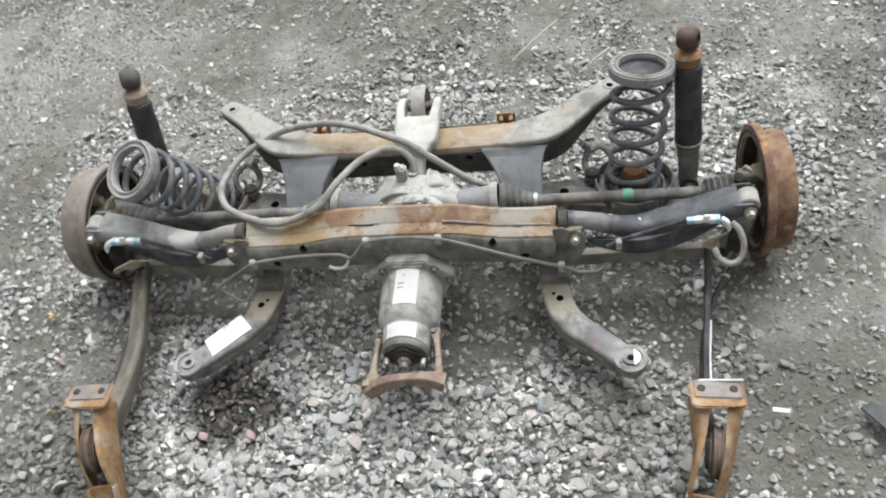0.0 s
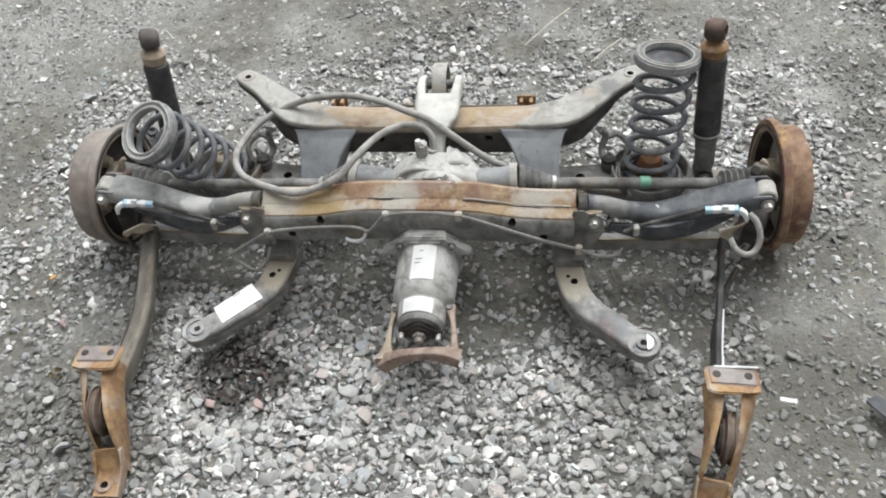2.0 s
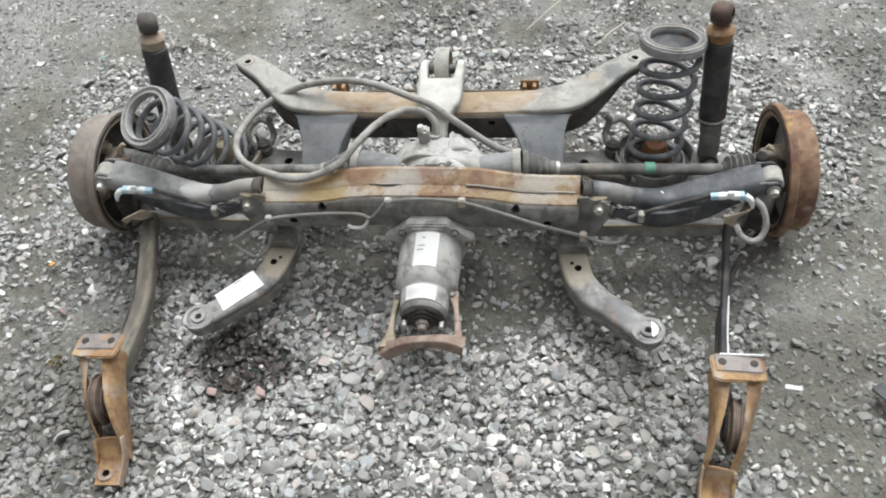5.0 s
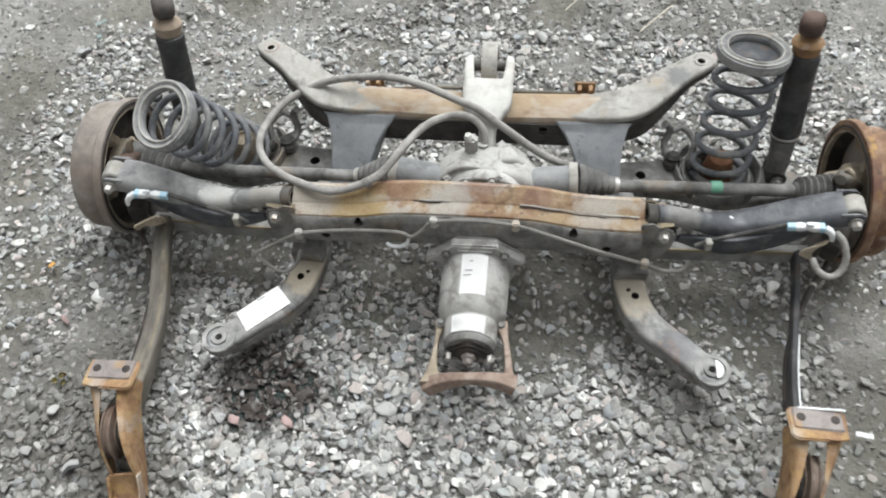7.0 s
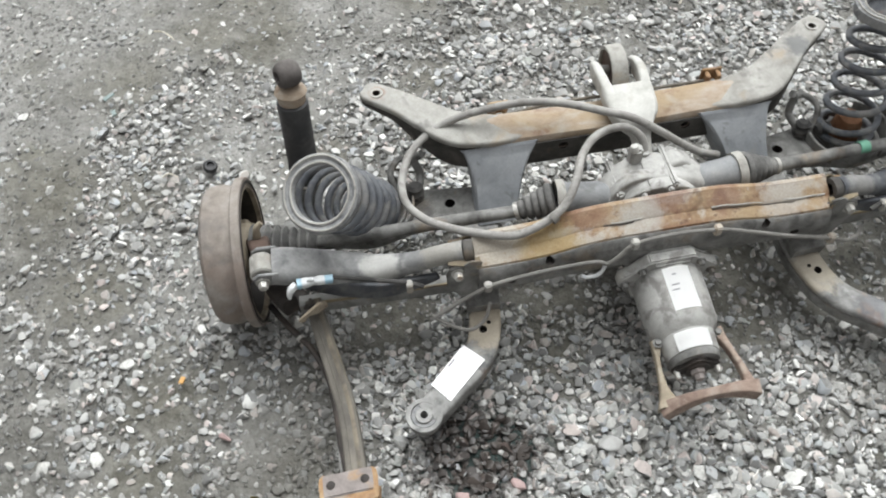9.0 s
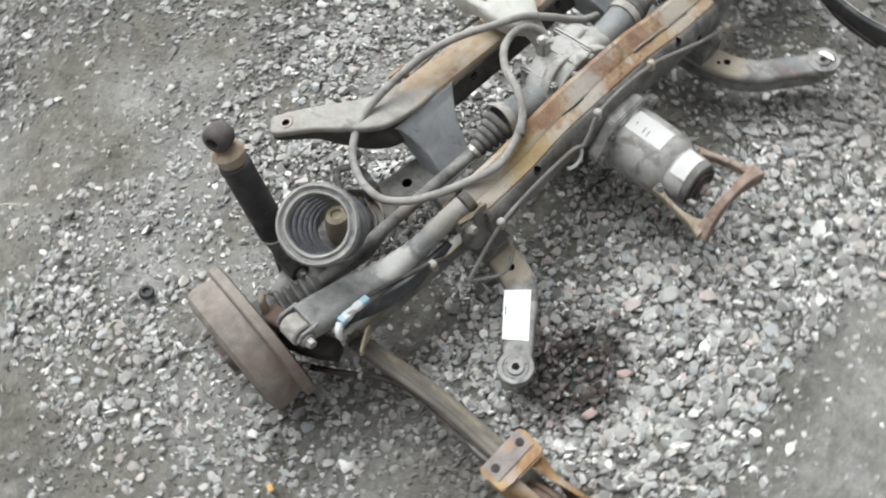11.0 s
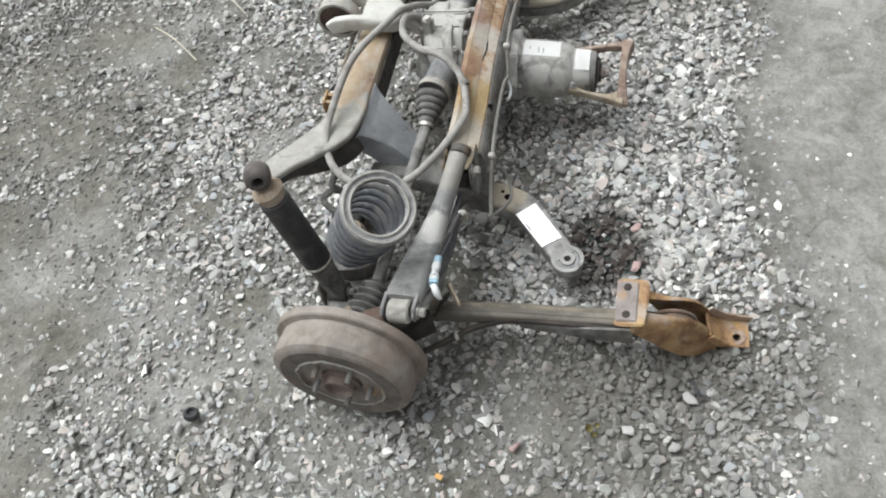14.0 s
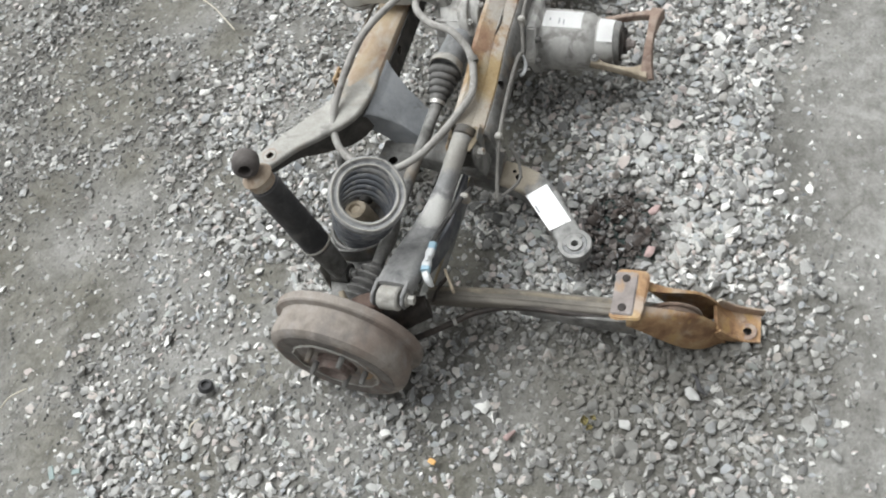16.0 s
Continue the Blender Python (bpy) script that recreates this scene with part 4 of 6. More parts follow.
    for dy in (-0.029, 0.029):
        bm = prism([(s * 0.68, 0.058 + dy, 0.268), (s * 0.715, 0.059 + dy, 0.27), (s * 0.727, 0.06 + dy, 0.258), (s * 0.724, 0.06 + dy, 0.238), (s * 0.68, 0.058 + dy, 0.232)], (0, 0.006, 0), 0.0015)
        part("fork_plate", bm, ARM_GREY if s < 0 else ARM_BLACK, up_arm)
    part("bush", lathe((s * 0.71, 0.039, 0.25), (0, 1, 0), [(0, 0.01), (0, 0.019), (0.003, 0.022), (0.037, 0.022), (0.04, 0.019), (0.04, 0.01)], 28, closed=True), PALE, up_arm, "pale end bush of the control arm")
    part("bolt", hex_bolt((s * 0.71, 0.026, 0.25), (0, -1, 0), 0.009, 0.012, 0.013), ZINC, up_arm, "zinc bolt")
    part("arm_web", sweep([(s * 0.4, 0.01, 0.2, 0.008, 0.018), (s * 0.45, 0.014, 0.184, 0.012, 0.034), (s * 0.51, 0.02, 0.172, 0.014, 0.044), (s * 0.58, 0.028, 0.188, 0.012, 0.044), (s * 0.65, 0.034, 0.22, 0.008, 0.024)], r=0.003), BLACK, up_arm, "glossy black lower web")
    # socket coloured near black to give the shaded gap at the beam end
    part("tube_socket", lathe((s * 0.333, 0.0115, 0.2615), (s, 0.1, -0.12), [(0, 0.012), (0, 0.0215), (0.016, 0.0215), (0.018, 0.019), (0.018, 0.012)], 24, closed=True), HORN_SIDE, up_arm, "socket painted dark as the gap at the beam")
    for y0, y1 in ((-0.018, -0.0145), (0.037, 0.0405)):
        ear = prism([(s * 0.324, y0, 0.222), (s * 0.324, y0, 0.268), (s * 0.343, y0, 0.273), (s * 0.356, y0, 0.264), (s * 0.357, y0, 0.236), (s * 0.348, y0, 0.222)], (0, y1 - y0, 0), 0.001)
        part("beam_ear", ear, OCHRE if y0 > 0 else DUSTY, up_arm, "ragged yellow-rust ear of the beam" if y0 > 0 else "dusty grey ear of the beam")
    if s > 0:
        part("paint_dot", lathe((0.4975, 0.05, 0.2168), (0, -0.1, 1), [(0, 0.005), (0.0008, 0.0045)], 14), WHITE_PLASTIC, up_arm, "white paint dot")
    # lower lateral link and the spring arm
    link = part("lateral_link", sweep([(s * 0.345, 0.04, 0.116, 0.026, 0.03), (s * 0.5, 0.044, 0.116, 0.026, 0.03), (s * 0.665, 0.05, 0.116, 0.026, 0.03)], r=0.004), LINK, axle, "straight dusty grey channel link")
    part("link_lip", sweep([(s * 0.36, 0.03, 0.133, 0.005, 0.006), (s * 0.5, 0.033, 0.133, 0.005, 0.006), (s * 0.65, 0.039, 0.133, 0.005, 0.006)], r=0.002), OCHRE, link, "rust-edged lip of the link")
    la = part("lower_arm", sweep([(s * 0.29, 0.2, 0.143, 0.075, 0.03), (s * 0.35, 0.203, 0.143, 0.08, 0.032), (s * 0.42, 0.212, 0.135, 0.1, 0.03), (s * 0.5, 0.222, 0.122, 0.135, 0.03),
                                  (s * 0.58, 0.222, 0.122, 0.11, 0.03), (s * 0.66, 0.205, 0.13, 0.07, 0.03), (s * 0.7, 0.2, 0.13, 0.05, 0.03)], r=0.008), DUSTY, axle, "dusty stamped spring arm")
    cut(la, [((s * 0.344, 0.2, 0.158), (0, 0, 1), 0.0105, 0.06)])
    part("seat_rim", lathe((s * 0.499, 0.222, 0.134), (0, 0, 1), [(0, 0.058), (0, 0.074), (0.012, 0.073), (0.02, 0.069), (0.02, 0.065), (0.006, 0.06)], 36, closed=True), DUSTY, la)
    for side in (-1, 1):
        wall = [(s * 0.499 + side * 0.084 * math.cos(a), 0.222 + 0.084 * math.sin(a), 0.152, 0.005, 0.05 - 0.02 * abs(a)) for a in np.linspace(-0.9, 0.9, 7)]
        part("seat_wing", sweep(wall, r=0.002, n=3), DUSTY, la, "upturned edge of the spring arm")
    part("bump_cup", lathe((s * 0.499, 0.222, 0.138), (0, 0, 1), [(0, 0.034), (0.02, 0.032), (0.05, 0.027), (0.062, 0.022), (0.066, 0.012), (0.06, 0.01), (0.058, 0.001)], 24), CUP if s > 0 else CASTING, la, "rust-brown spring cup")
    # stabiliser link with rubber boots beside the arm
    ln = part("stabiliser_link", tube([(s * 0.385, 0.275, 0.235), (s * 0.4, 0.285, 0.21), (s * 0.392, 0.27, 0.18), (s * 0.4, 0.235, 0.172)], 0.008, 6, 10), DUSTY, axle)
    part("boot", lathe((s * 0.408, 0.232, 0.155), (0, 0.1, 1), [(0, 0.012), (0.004, 0.017), (0.01, 0.014), (0.016, 0.018), (0.023, 0.014), (0.03, 0.016), (0.036, 0.009)], 20), RUBBER, ln, "black rubber joint boot")
    part("boot", lathe((s * 0.435, 0.225, 0.17), (s * 1, 0, 0.1), [(0, 0.01), (0.006, 0.015), (0.014, 0.013), (0.02, 0.016), (0.03, 0.01)], 20), RUBBER, ln)
    part("hook", tube([(s * 0.44, 0.24, 0.16), (s * 0.452, 0.27, 0.19), (s * 0.43, 0.3, 0.2), (s * 0.405, 0.29, 0.2)], 0.007, 6, 10), DUSTY, ln)


for s in (-1, 1):
    build_side(s)

tag = part("paper_tag", prism([(-0.446, -0.152, 0.0925), (-0.374, -0.089, 0.1035), (-0.34, -0.126, 0.1015), (-0.417, -0.19, 0.0905)], (0, 0, 0.0012)), PAPER, axle, "blank white paper tag stuck on the arm", smooth=False)
part("print_line", prism([(-0.41, -0.124, 0.0985), (-0.396, -0.112, 0.1005), (-0.394, -0.1145, 0.1004), (-0.408, -0.1265, 0.0984)], (0, 0, 0.0008)), INK, tag, smooth=False)
part("print_line", prism([(-0.424, -0.179, 0.0922), (-0.4215, -0.1767, 0.0925), (-0.4195, -0.179, 0.0924), (-0.422, -0.1815, 0.0921)], (0, 0, 0.0008)), INK, tag, smooth=False)


def build_trailing(s):
    """A pressed trailing arm, and the saddle bracket with its bush at the front end."""
    mat = STAIN_ARM if s < 0 else SHOCK_MAT
    if s < 0:
        spine = [(0.638, 0.04, 0.132), (0.628, -0.025, 0.122), (0.608, -0.14, 0.095), (0.602, -0.21, 0.083), (0.601, -0.32, 0.08), (0.604, -0.4, 0.08)]
        wide, tall = (0.03, 0.034, 0.036, 0.036, 0.037, 0.037), (0.034, 0.03, 0.03, 0.034, 0.046, 0.05)
    else:
        spine = [(0.64, 0.04, 0.124), (0.634, -0.03, 0.113), (0.622, -0.13, 0.093), (0.611, -0.22, 0.079), (0.602, -0.32, 0.08), (0.604, -0.4, 0.08)]
        wide, tall = (0.012, 0.0126, 0.0132, 0.0138, 0.0144, 0.015), (0.036, 0.034, 0.034, 0.038, 0.048, 0.05)
    arm = part("trailing_arm", sweep([(s * x, y, z, w, h) for (x, y, z), w, h in zip(spine, wide, tall)], r=0.006, k=4), mat, axle,
               "rust-streaked pressed steel trailing arm" if s < 0 else "thin black pressed steel trailing arm")
    # folded seam along the top, and the rolled inner edge
    part("top_fold", tube([(s * x + 0.15 * s * w, y, z + h / 2 - 0.001) for (x, y, z), w, h in zip(spine[:5], wide, tall)], 0.003, 6, 8), mat, arm, "raised fold along the top of the arm")
    if s < 0:
        part("rolled_edge", tube([(-x + 0.22 * w, y, z + h / 2 - 0.0078) for (x, y, z), w, h in zip(spine[:5], wide, tall)], 0.009, 6, 12), ARM_OCHRE, arm, "ochre rust streak on the rolled edge")
        part("side_wall", sweep([(-0.626, -0.13, 0.085, 0.005, 0.018), (-0.625, -0.2, 0.075, 0.006, 0.028), (-0.626, -0.27, 0.072, 0.006, 0.042), (-0.627, -0.345, 0.074, 0.006, 0.05)], r=0.002), DUSTY, arm, "dusty outer wall of the arm")
    else:
        # thin white bead along the arm's outer edge
        part("edge_line", tube([(x + 0.5 * w, y, z + h / 2 - 0.004) for (x, y, z), w, h in zip(spine[2:5], wide[2:], tall[2:])], 0.0022, 6, 8), WHITE_PLASTIC, arm, "thin white line along the arm")
    # bracket: a plate that folds down into two upright cheeks, which close on a foot
    br = part("trailing_bracket", box((-0.041, -0.02, -0.0025), (0.041, 0.019, 0.0025), 0.002, m=pose(s * 0.61, -0.333, 0.1725, -4, s * 4, 0)), PLATE, axle, "orange rusty saddle bracket with a round bush")
    web = [(-0.047, -0.03), (-0.049, 0.012), (-0.046, 0.024), (-0.036, 0.026), (-0.03, 0.019), (0.03, 0.018), (0.036, 0.025), (0.046, 0.023), (0.049, 0.011), (0.047, -0.03), (0.036, -0.036), (-0.014, -0.034), (-0.024, -0.03)]
    m = pose(s * 0.61, -0.337, 0.1685, -5, s * 4, 0)
    part("bracket_web", prism([m @ Vector((s * -a, b, 0)) for a, b in web], m.to_3x3() @ Vector((0, 0, 0.007)), 0.0025), RUST_BRACKET, br, "ochre rusty rim of the plate with two ears")
    for dx in (-0.028, 0.028):
        part("stud", lathe((s * 0.61 + dx, -0.333, 0.1755 - s * dx * 0.07), (0, 0, 1), [(-0.003, 0.0078), (0.0008, 0.0074), (0.0018, 0.005), (0.002, 0.001)], 12), DARK_RUST_AND_SHADE, br, "dark rivet head")
    ridge = [(-0.342, 0.17), (-0.368, 0.161), (-0.398, 0.15), (-0.428, 0.138), (-0.456, 0.119), (-0.478, 0.084), (-0.491, 0.048), (-0.502, 0.026)]
    keel = [(-0.342, 0.142), (-0.368, 0.112), (-0.398, 0.07), (-0.428, 0.03), (-0.456, 0.012), (-0.478, 0.007), (-0.491, 0.005), (-0.503, 0.004)]
    cheeks = (((0.63, 0.624, 0.62, 0.615, 0.608, 0.599, 0.592, 0.59), (0.655, 0.644, 0.633, 0.624, 0.615, 0.606, 0.6, 0.598), (0.658, 0.652, 0.644, 0.634, 0.625, 0.615, 0.606, 0.602)),
              ((0.598, 0.594, 0.588, 0.579, 0.569, 0.56, 0.553, 0.55), (0.566, 0.571, 0.573, 0.568, 0.56, 0.553, 0.548, 0.546), (0.56, 0.565, 0.567, 0.566, 0.56, 0.553, 0.548, 0.545)))
    for xr, xo, xk in cheeks:
        side = 1 if xo[0] > xr[0] else -1
        rows = [(r, y, z, o, y, z - 0.007, k, ky, kz) for r, o, k, (y, z), (ky, kz) in zip(xr, xo, xk, ridge, keel)]
        rings = []
        for q in glide(rows, 4):
            a, b, c = Vector((s * q[0], q[1], q[2])), Vector((s * q[3], q[4], q[5])), Vector((s * q[6], q[7], q[8]))
            t = Vector((s * side * -0.004, 0, 0))
            mid = b * 0.5 + c * 0.5 + Vector((s * side * 0.004, 0, 0))
            rings.append([a, a * 0.4 + b * 0.6 + Vector((0, 0, 0.002)), b, mid, c, c + t, mid + t, b + t + Vector((0, 0, -0.004)), a + Vector((0, 0, -0.004))])
        part("cheek", loft(bmesh.new(), rings), RUST_BRACKET, br, angle=50)
    foot = part("foot", sweep([(s * 0.577, -0.482, 0.062, 0.056, 0.006), (s * 0.575, -0.495, 0.038, 0.06, 0.006), (s * 0.573, -0.518, 0.02, 0.06, 0.006), (s * 0.571, -0.56, 0.014, 0.056, 0.006)], r=0.0025), RUST_BRACKET, br, "bent foot tab with a bolt hole")
    cut(foot, [((s * 0.581, -0.538, 0.017), (0, 0, 1), 0.0075, 0.04)])
    part("hole_scuff", lathe((s * 0.581, -0.538, 0.0192), (0, 0.12, 1), [(0, 0.0085), (0, 0.017), (0.0012, 0.016), (0.0012, 0.0085)], 20, closed=True), GUARD, br, "pinkish scuffed ring round the hole")
    part("foot_lip", sweep([(s * 0.55, -0.482, 0.066, 0.004, 0.02), (s * 0.545, -0.51, 0.034, 0.004, 0.028), (s * 0.541, -0.564, 0.022, 0.004, 0.022)], r=0.0018), RUST_REAR, br, "bright worn lip of the foot")
    part("foot_bend", sweep([(s * 0.606, -0.486, 0.056, 0.006, 0.02), (s * 0.604, -0.505, 0.034, 0.007, 0.02), (s * 0.602, -0.522, 0.024, 0.005, 0.012)], r=0.002), RUST_BRACKET, br)
    if s > 0:
        # thin white strip along the rear edge of the plate
        part("bright_edge", box((0.579, -0.3175, 0.172), (0.657, -0.3135, 0.177), 0.001), WHITE_PLASTIC, br, "thin white edge of the plate")
    # round bush: a sleeve with two flanges
    bush = part("arm_bush", lathe((s * 0.6165, -0.414, 0.088), (-s, 0.12, 0), [(0, 0.012), (0, 0.048), (0.002, 0.0505), (0.004, 0.05), (0.005, 0.046), (0.011, 0.046), (0.012, 0.05), (0.014, 0.0515), (0.018, 0.0505), (0.019, 0.042), (0.021, 0.036), (0.024, 0.036), (0.024, 0.012)], 40, closed=True), BUSH, axle, "brown dusty round bush between the cheeks", angle=30)
    part("bush_rubber", lathe((s * 0.62, -0.414, 0.088), (-s, 0.12, 0), [(0, 0.004), (0, 0.03), (0.032, 0.03), (0.032, 0.004)], 28, closed=True), RUBBER, bush)


for s in (-1, 1):
    build_trailing(s)


def build_wheel_end(s, c, r, mat, label, depth, lip):
    """Drum, backing plate, hub, studs and the knuckle; c is the middle of the drum's inner rim."""
    c = Vector(c)
    out = Vector((s, 0.06, 0)).normalized()
    k = r / 0.145
    prof = [(0.044, 0.126), (0.0, 0.13), (0.0, 0.1445 + lip), (0.002, 0.146 + lip), (0.0155, 0.1465 + lip), (0.0185, 0.144 + lip), (0.02, 0.138), (0.0215, 0.1325), (0.03, 0.1318), (0.036, 0.1335), (0.042, 0.1358), (0.064, 0.1355), (0.074, 0.1325), (0.081, 0.1245), (0.084, 0.115), (0.0815, 0.088), (0.074, 0.082),
            (0.074, 0.04), (0.03, 0.04)]
    drum = part("brake_drum", lathe(c, out, [(d if d < 0.05 else 0.05 + (d - 0.05) * depth, q * k) for d, q in prof], 64, closed=True), mat, axle, label, angle=30)
    # the left plate is near black, the right one grey-brown
    part("backing_plate", lathe(c, out, [(0.03, 0.02), (0.032, 0.06), (0.036, 0.1 * k), (0.04, 0.127 * k), (0.044, 0.128 * k), (0.044, 0.02)], 48, closed=True), PLATE if s > 0 else DARK_RUST_AND_SHADE, drum, "backing plate inside the drum", angle=30)
    # near-black ring over the drum's inner wall
    part("brake_lining", lathe(c, out, [(0.008, 0.126 * k), (0.008, 0.1295 * k), (0.043, 0.126 * k), (0.043, 0.122 * k)], 48, closed=True), DARK_RUST_AND_SHADE, drum, "near-black ring inside the drum")
    part("hub", lathe(c, out, [(0.05, 0.041), (0.078, 0.038), (0.08, 0.031), (0.092, 0.03), (0.094, 0.027), (0.086, 0.021), (0.086, 0.002)], 32), HUB, drum, "reddish rusty hub centre")
    part("hub_ring", lathe(c, out, [(0.066, 0.046), (0.066, 0.075), (0.072, 0.072), (0.072, 0.048)], 40, closed=True), PLATE, drum, "bare rusty ring round the hub")
    def along(d):
        return d if d < 0.05 else 0.05 + (d - 0.05) * depth

    u = out.orthogonal().normalized()
    v = out.cross(u)
    part("front_face", lathe(c, out, [(along(0.0845), 0.116 * k), (along(0.0825), 0.0865 * k), (along(0.08), 0.0865 * k), (along(0.081), 0.116 * k)], 56, closed=True), FACE, drum, "dark brown front face of the drum", angle=30)
    ragged = []
    for i in range(73):
        a = i * 2 * math.pi / 72
        q = 0.083 + 0.004 * noise.noise(Vector((math.cos(a) * 4, math.sin(a) * 4, s))) + 0.003 * noise.noise(Vector((math.cos(a) * 13, math.sin(a) * 13, 2)))
        ragged.append(tuple(c + out * along(0.0835) + (u * math.cos(a) + v * math.sin(a)) * q * k))
    part("flaking_edge", tube(ragged, 0.0017, 1, 6, radii=[0.0012 + 0.0032 * abs(noise.noise(Vector((i * 0.31, 4, s)))) for i in range(73)]), PALE, drum, "pale flaking edge round the hub")
    for i in range(5):
        a = 0.5 + i * 2 * math.pi / 5
        q = c + (u * math.cos(a) + v * math.sin(a)) * 0.057
        part("wheel_stud", lathe(q, out, [(0.06, 0.0062), (0.094, 0.0055), (0.098, 0.0045)], 12), DUSTY, drum)
    # shoes' adjuster lumps on the plate
    for a, w in ((0.9, 0.02), (2.3, 0.016), (4.3, 0.022)):
        q = c + (u * math.cos(a) + v * math.sin(a)) * 0.085
        part("plate_stud", lathe(q + out * 0.036, -out, [(0, w), (0.012, w), (0.02, w * 0.6), (0.026, w * 0.55)], 14), CASTING, drum)
    # thin near-black ring standing on the rim face
    part("rim_face", lathe(c, out, [(0.001, 0.1345 * k), (-0.0022, 0.135 * k), (-0.0022, 0.1395 * k), (0.001, 0.14 * k)], 56, closed=True), DARK_RUST_AND_SHADE, drum, "thin dark ring on the rim")
    part("plate_edge", lathe(c, out, [(0.009, 0.125 * k), (0.0, 0.1255 * k), (-0.001, 0.1285 * k), (0.009, 0.13 * k)], 56, closed=True), CASTING, drum, "tan edge of the backing plate")
    # knuckle casting
    x = c.x
    kn = part("knuckle", lathe(c + out * 0.02, -out, [(-0.02, 0.06), (0.012, 0.058), (0.022, 0.045), (0.05, 0.04), (0.056, 0.036), (0.056, 0.02)], 28), CASTING, axle, "tan dusty knuckle casting")
    lug = [(x - 0.006, 0.172, 0.182, 0.05, 0.044), (x - 0.022, 0.16, 0.212, 0.042, 0.034), (x - 0.034, 0.148, 0.232, 0.032, 0.026), (x - 0.042, 0.138, 0.24, 0.02, 0.018)] if s > 0 else [(x + 0.012, 0.16, 0.185, 0.045, 0.04), (x + 0.02, 0.125, 0.215, 0.04, 0.03), (x + 0.026, 0.085, 0.235, 0.034, 0.026)]
    part("upper_lug", sweep(lug, r=0.008), STAIN_ARM if s > 0 else EYE, kn)
    part("lug_ear", sweep([(x - s * 0.016, 0.15, 0.22, 0.016, 0.014), (x - s * 0.02, 0.155, 0.24, 0.012, 0.012), (x - s * 0.03, 0.16, 0.248, 0.01, 0.01)], up=(0, 1, 0), r=0.004), CASTING, kn)
    part("rear_lug", sweep([(x - s * 0.0, 0.18, 0.15, 0.04, 0.04), (x - s * 0.03, 0.2, 0.155, 0.03, 0.028), (x - s * 0.05, 0.21, 0.15, 0.022, 0.022)], r=0.01), DARK_RUST_AND_SHADE, kn)
    part("lower_lug", sweep([(x - s * 0.02, 0.17, 0.13, 0.05, 0.04), (x - s * 0.04, 0.11, 0.11, 0.04, 0.035), (x - s * 0.08, 0.06, 0.1, 0.035, 0.035)], r=0.01), DARK_RUST_AND_SHADE, kn)
    part("front_lug", sweep([(x - s * 0.02, 0.12, 0.16, 0.05, 0.05), (x - s * 0.04, 0.06, 0.165, 0.04, 0.05), (x - s * 0.06, 0.02, 0.165, 0.03, 0.05)], r=0.01), DARK_RUST_AND_SHADE, kn)


build_wheel_end(-1, (-0.737, 0.168, 0.15), 0.146, BROWN_DRUM, "grey-brown rusty brake drum", 0.9, 0.0)
build_wheel_end(1, (0.748, 0.195, 0.142), 0.14, RUST_DRUM, "orange-brown flaking rusty brake drum", 0.55, 0.005)


def build_shaft(s):
    a, b = Vector((s * 0.075, 0.103, 0.232)), Vector((s * 0.15, 0.11, 0.236))
    c, d = Vector((s * 0.228, 0.116, 0.212)), Vector((s * 0.63, 0.142, 0.182))
    if s > 0:
        a, b, c, d = a + Vector((0.045, 0, 0)), b + Vector((0.05, -0.004, 0.0)), c + Vector((0.055, -0.003, 0.01)), d + Vector((0.02, 0.01, 0.005))
    sh = part("drive_shaft", tube([c - (d - c) * 0.05, c + (d - c) * 0.5, d], 0.0125, 6, 16), DUSTY, axle, "dark dusty steel half shaft")
    ax = (b - a)
    part("inner_joint", lathe(a - ax * 0.25, ax, [(0, 0.026), (ax.length * 0.2, 0.03), (ax.length * 0.9, 0.031), (ax.length * 1.2, 0.0335)], 28), JOINT, sh, "grey painted inner joint housing")
    part("boot_clamp", lathe(b, ax, [(-0.008, 0.034), (-0.008, 0.0375), (0.008, 0.038), (0.008, 0.034)], 28, closed=True), PALE, sh, "pale steel boot clamp")
    bx = c - b
    ln = bx.length
    prof, n = [(0.006, 0.035)], 5
    for i in range(n):
        q = 0.008 + (ln - 0.012) * i / n
        r0 = 0.036 - 0.021 * i / n
        prof += [(q, r0 - 0.0035), (q + ln / n * 0.4, r0 + 0.0005), (q + ln / n * 0.75, r0 - 0.002)]
    prof += [(ln - 0.004, 0.0155), (ln + 0.004, 0.015)]
    part("inner_boot", lathe(b, bx, prof, 28), BOOT, sh, "dusty ribbed rubber boot", angle=60)
    part("boot_band", lathe(c, bx, [(-0.004, 0.0155), (-0.004, 0.0175), (0.004, 0.0175), (0.004, 0.0155)], 24, closed=True), ZINC, sh, "bright small boot band")
    d = d - (d - c).normalized() * 0.012
    dx = Vector((s * 0.705, 0.157, 0.178)) - d
    prof, ln = [(-0.006, 0.014)], dx.length
    for i in range(5):
        q = ln * i / 5.5
        prof += [(q, 0.018 + 0.012 * i / 5), (q + ln * 0.07, 0.028 + 0.012 * i / 5), (q + ln * 0.11, 0.028 + 0.012 * i / 5), (q + ln * 0.17, 0.018 + 0.013 * i / 5)]
    prof += [(ln, 0.04), (ln + 0.03, 0.042)]
    part("outer_boot", lathe(d, dx, prof, 28), BOOT, sh, "dusty ribbed rubber boot", angle=30)
    if s > 0:
        part("green_mark", lathe((0.468, 0.1335, 0.2065), d - c, [(0, 0.0126), (0, 0.0134), (0.022, 0.0134), (0.022, 0.0126)], 20, closed=True), GREEN_TAPE, sh, "green paint ring")


for s in (-1, 1):
    build_shaft(s)


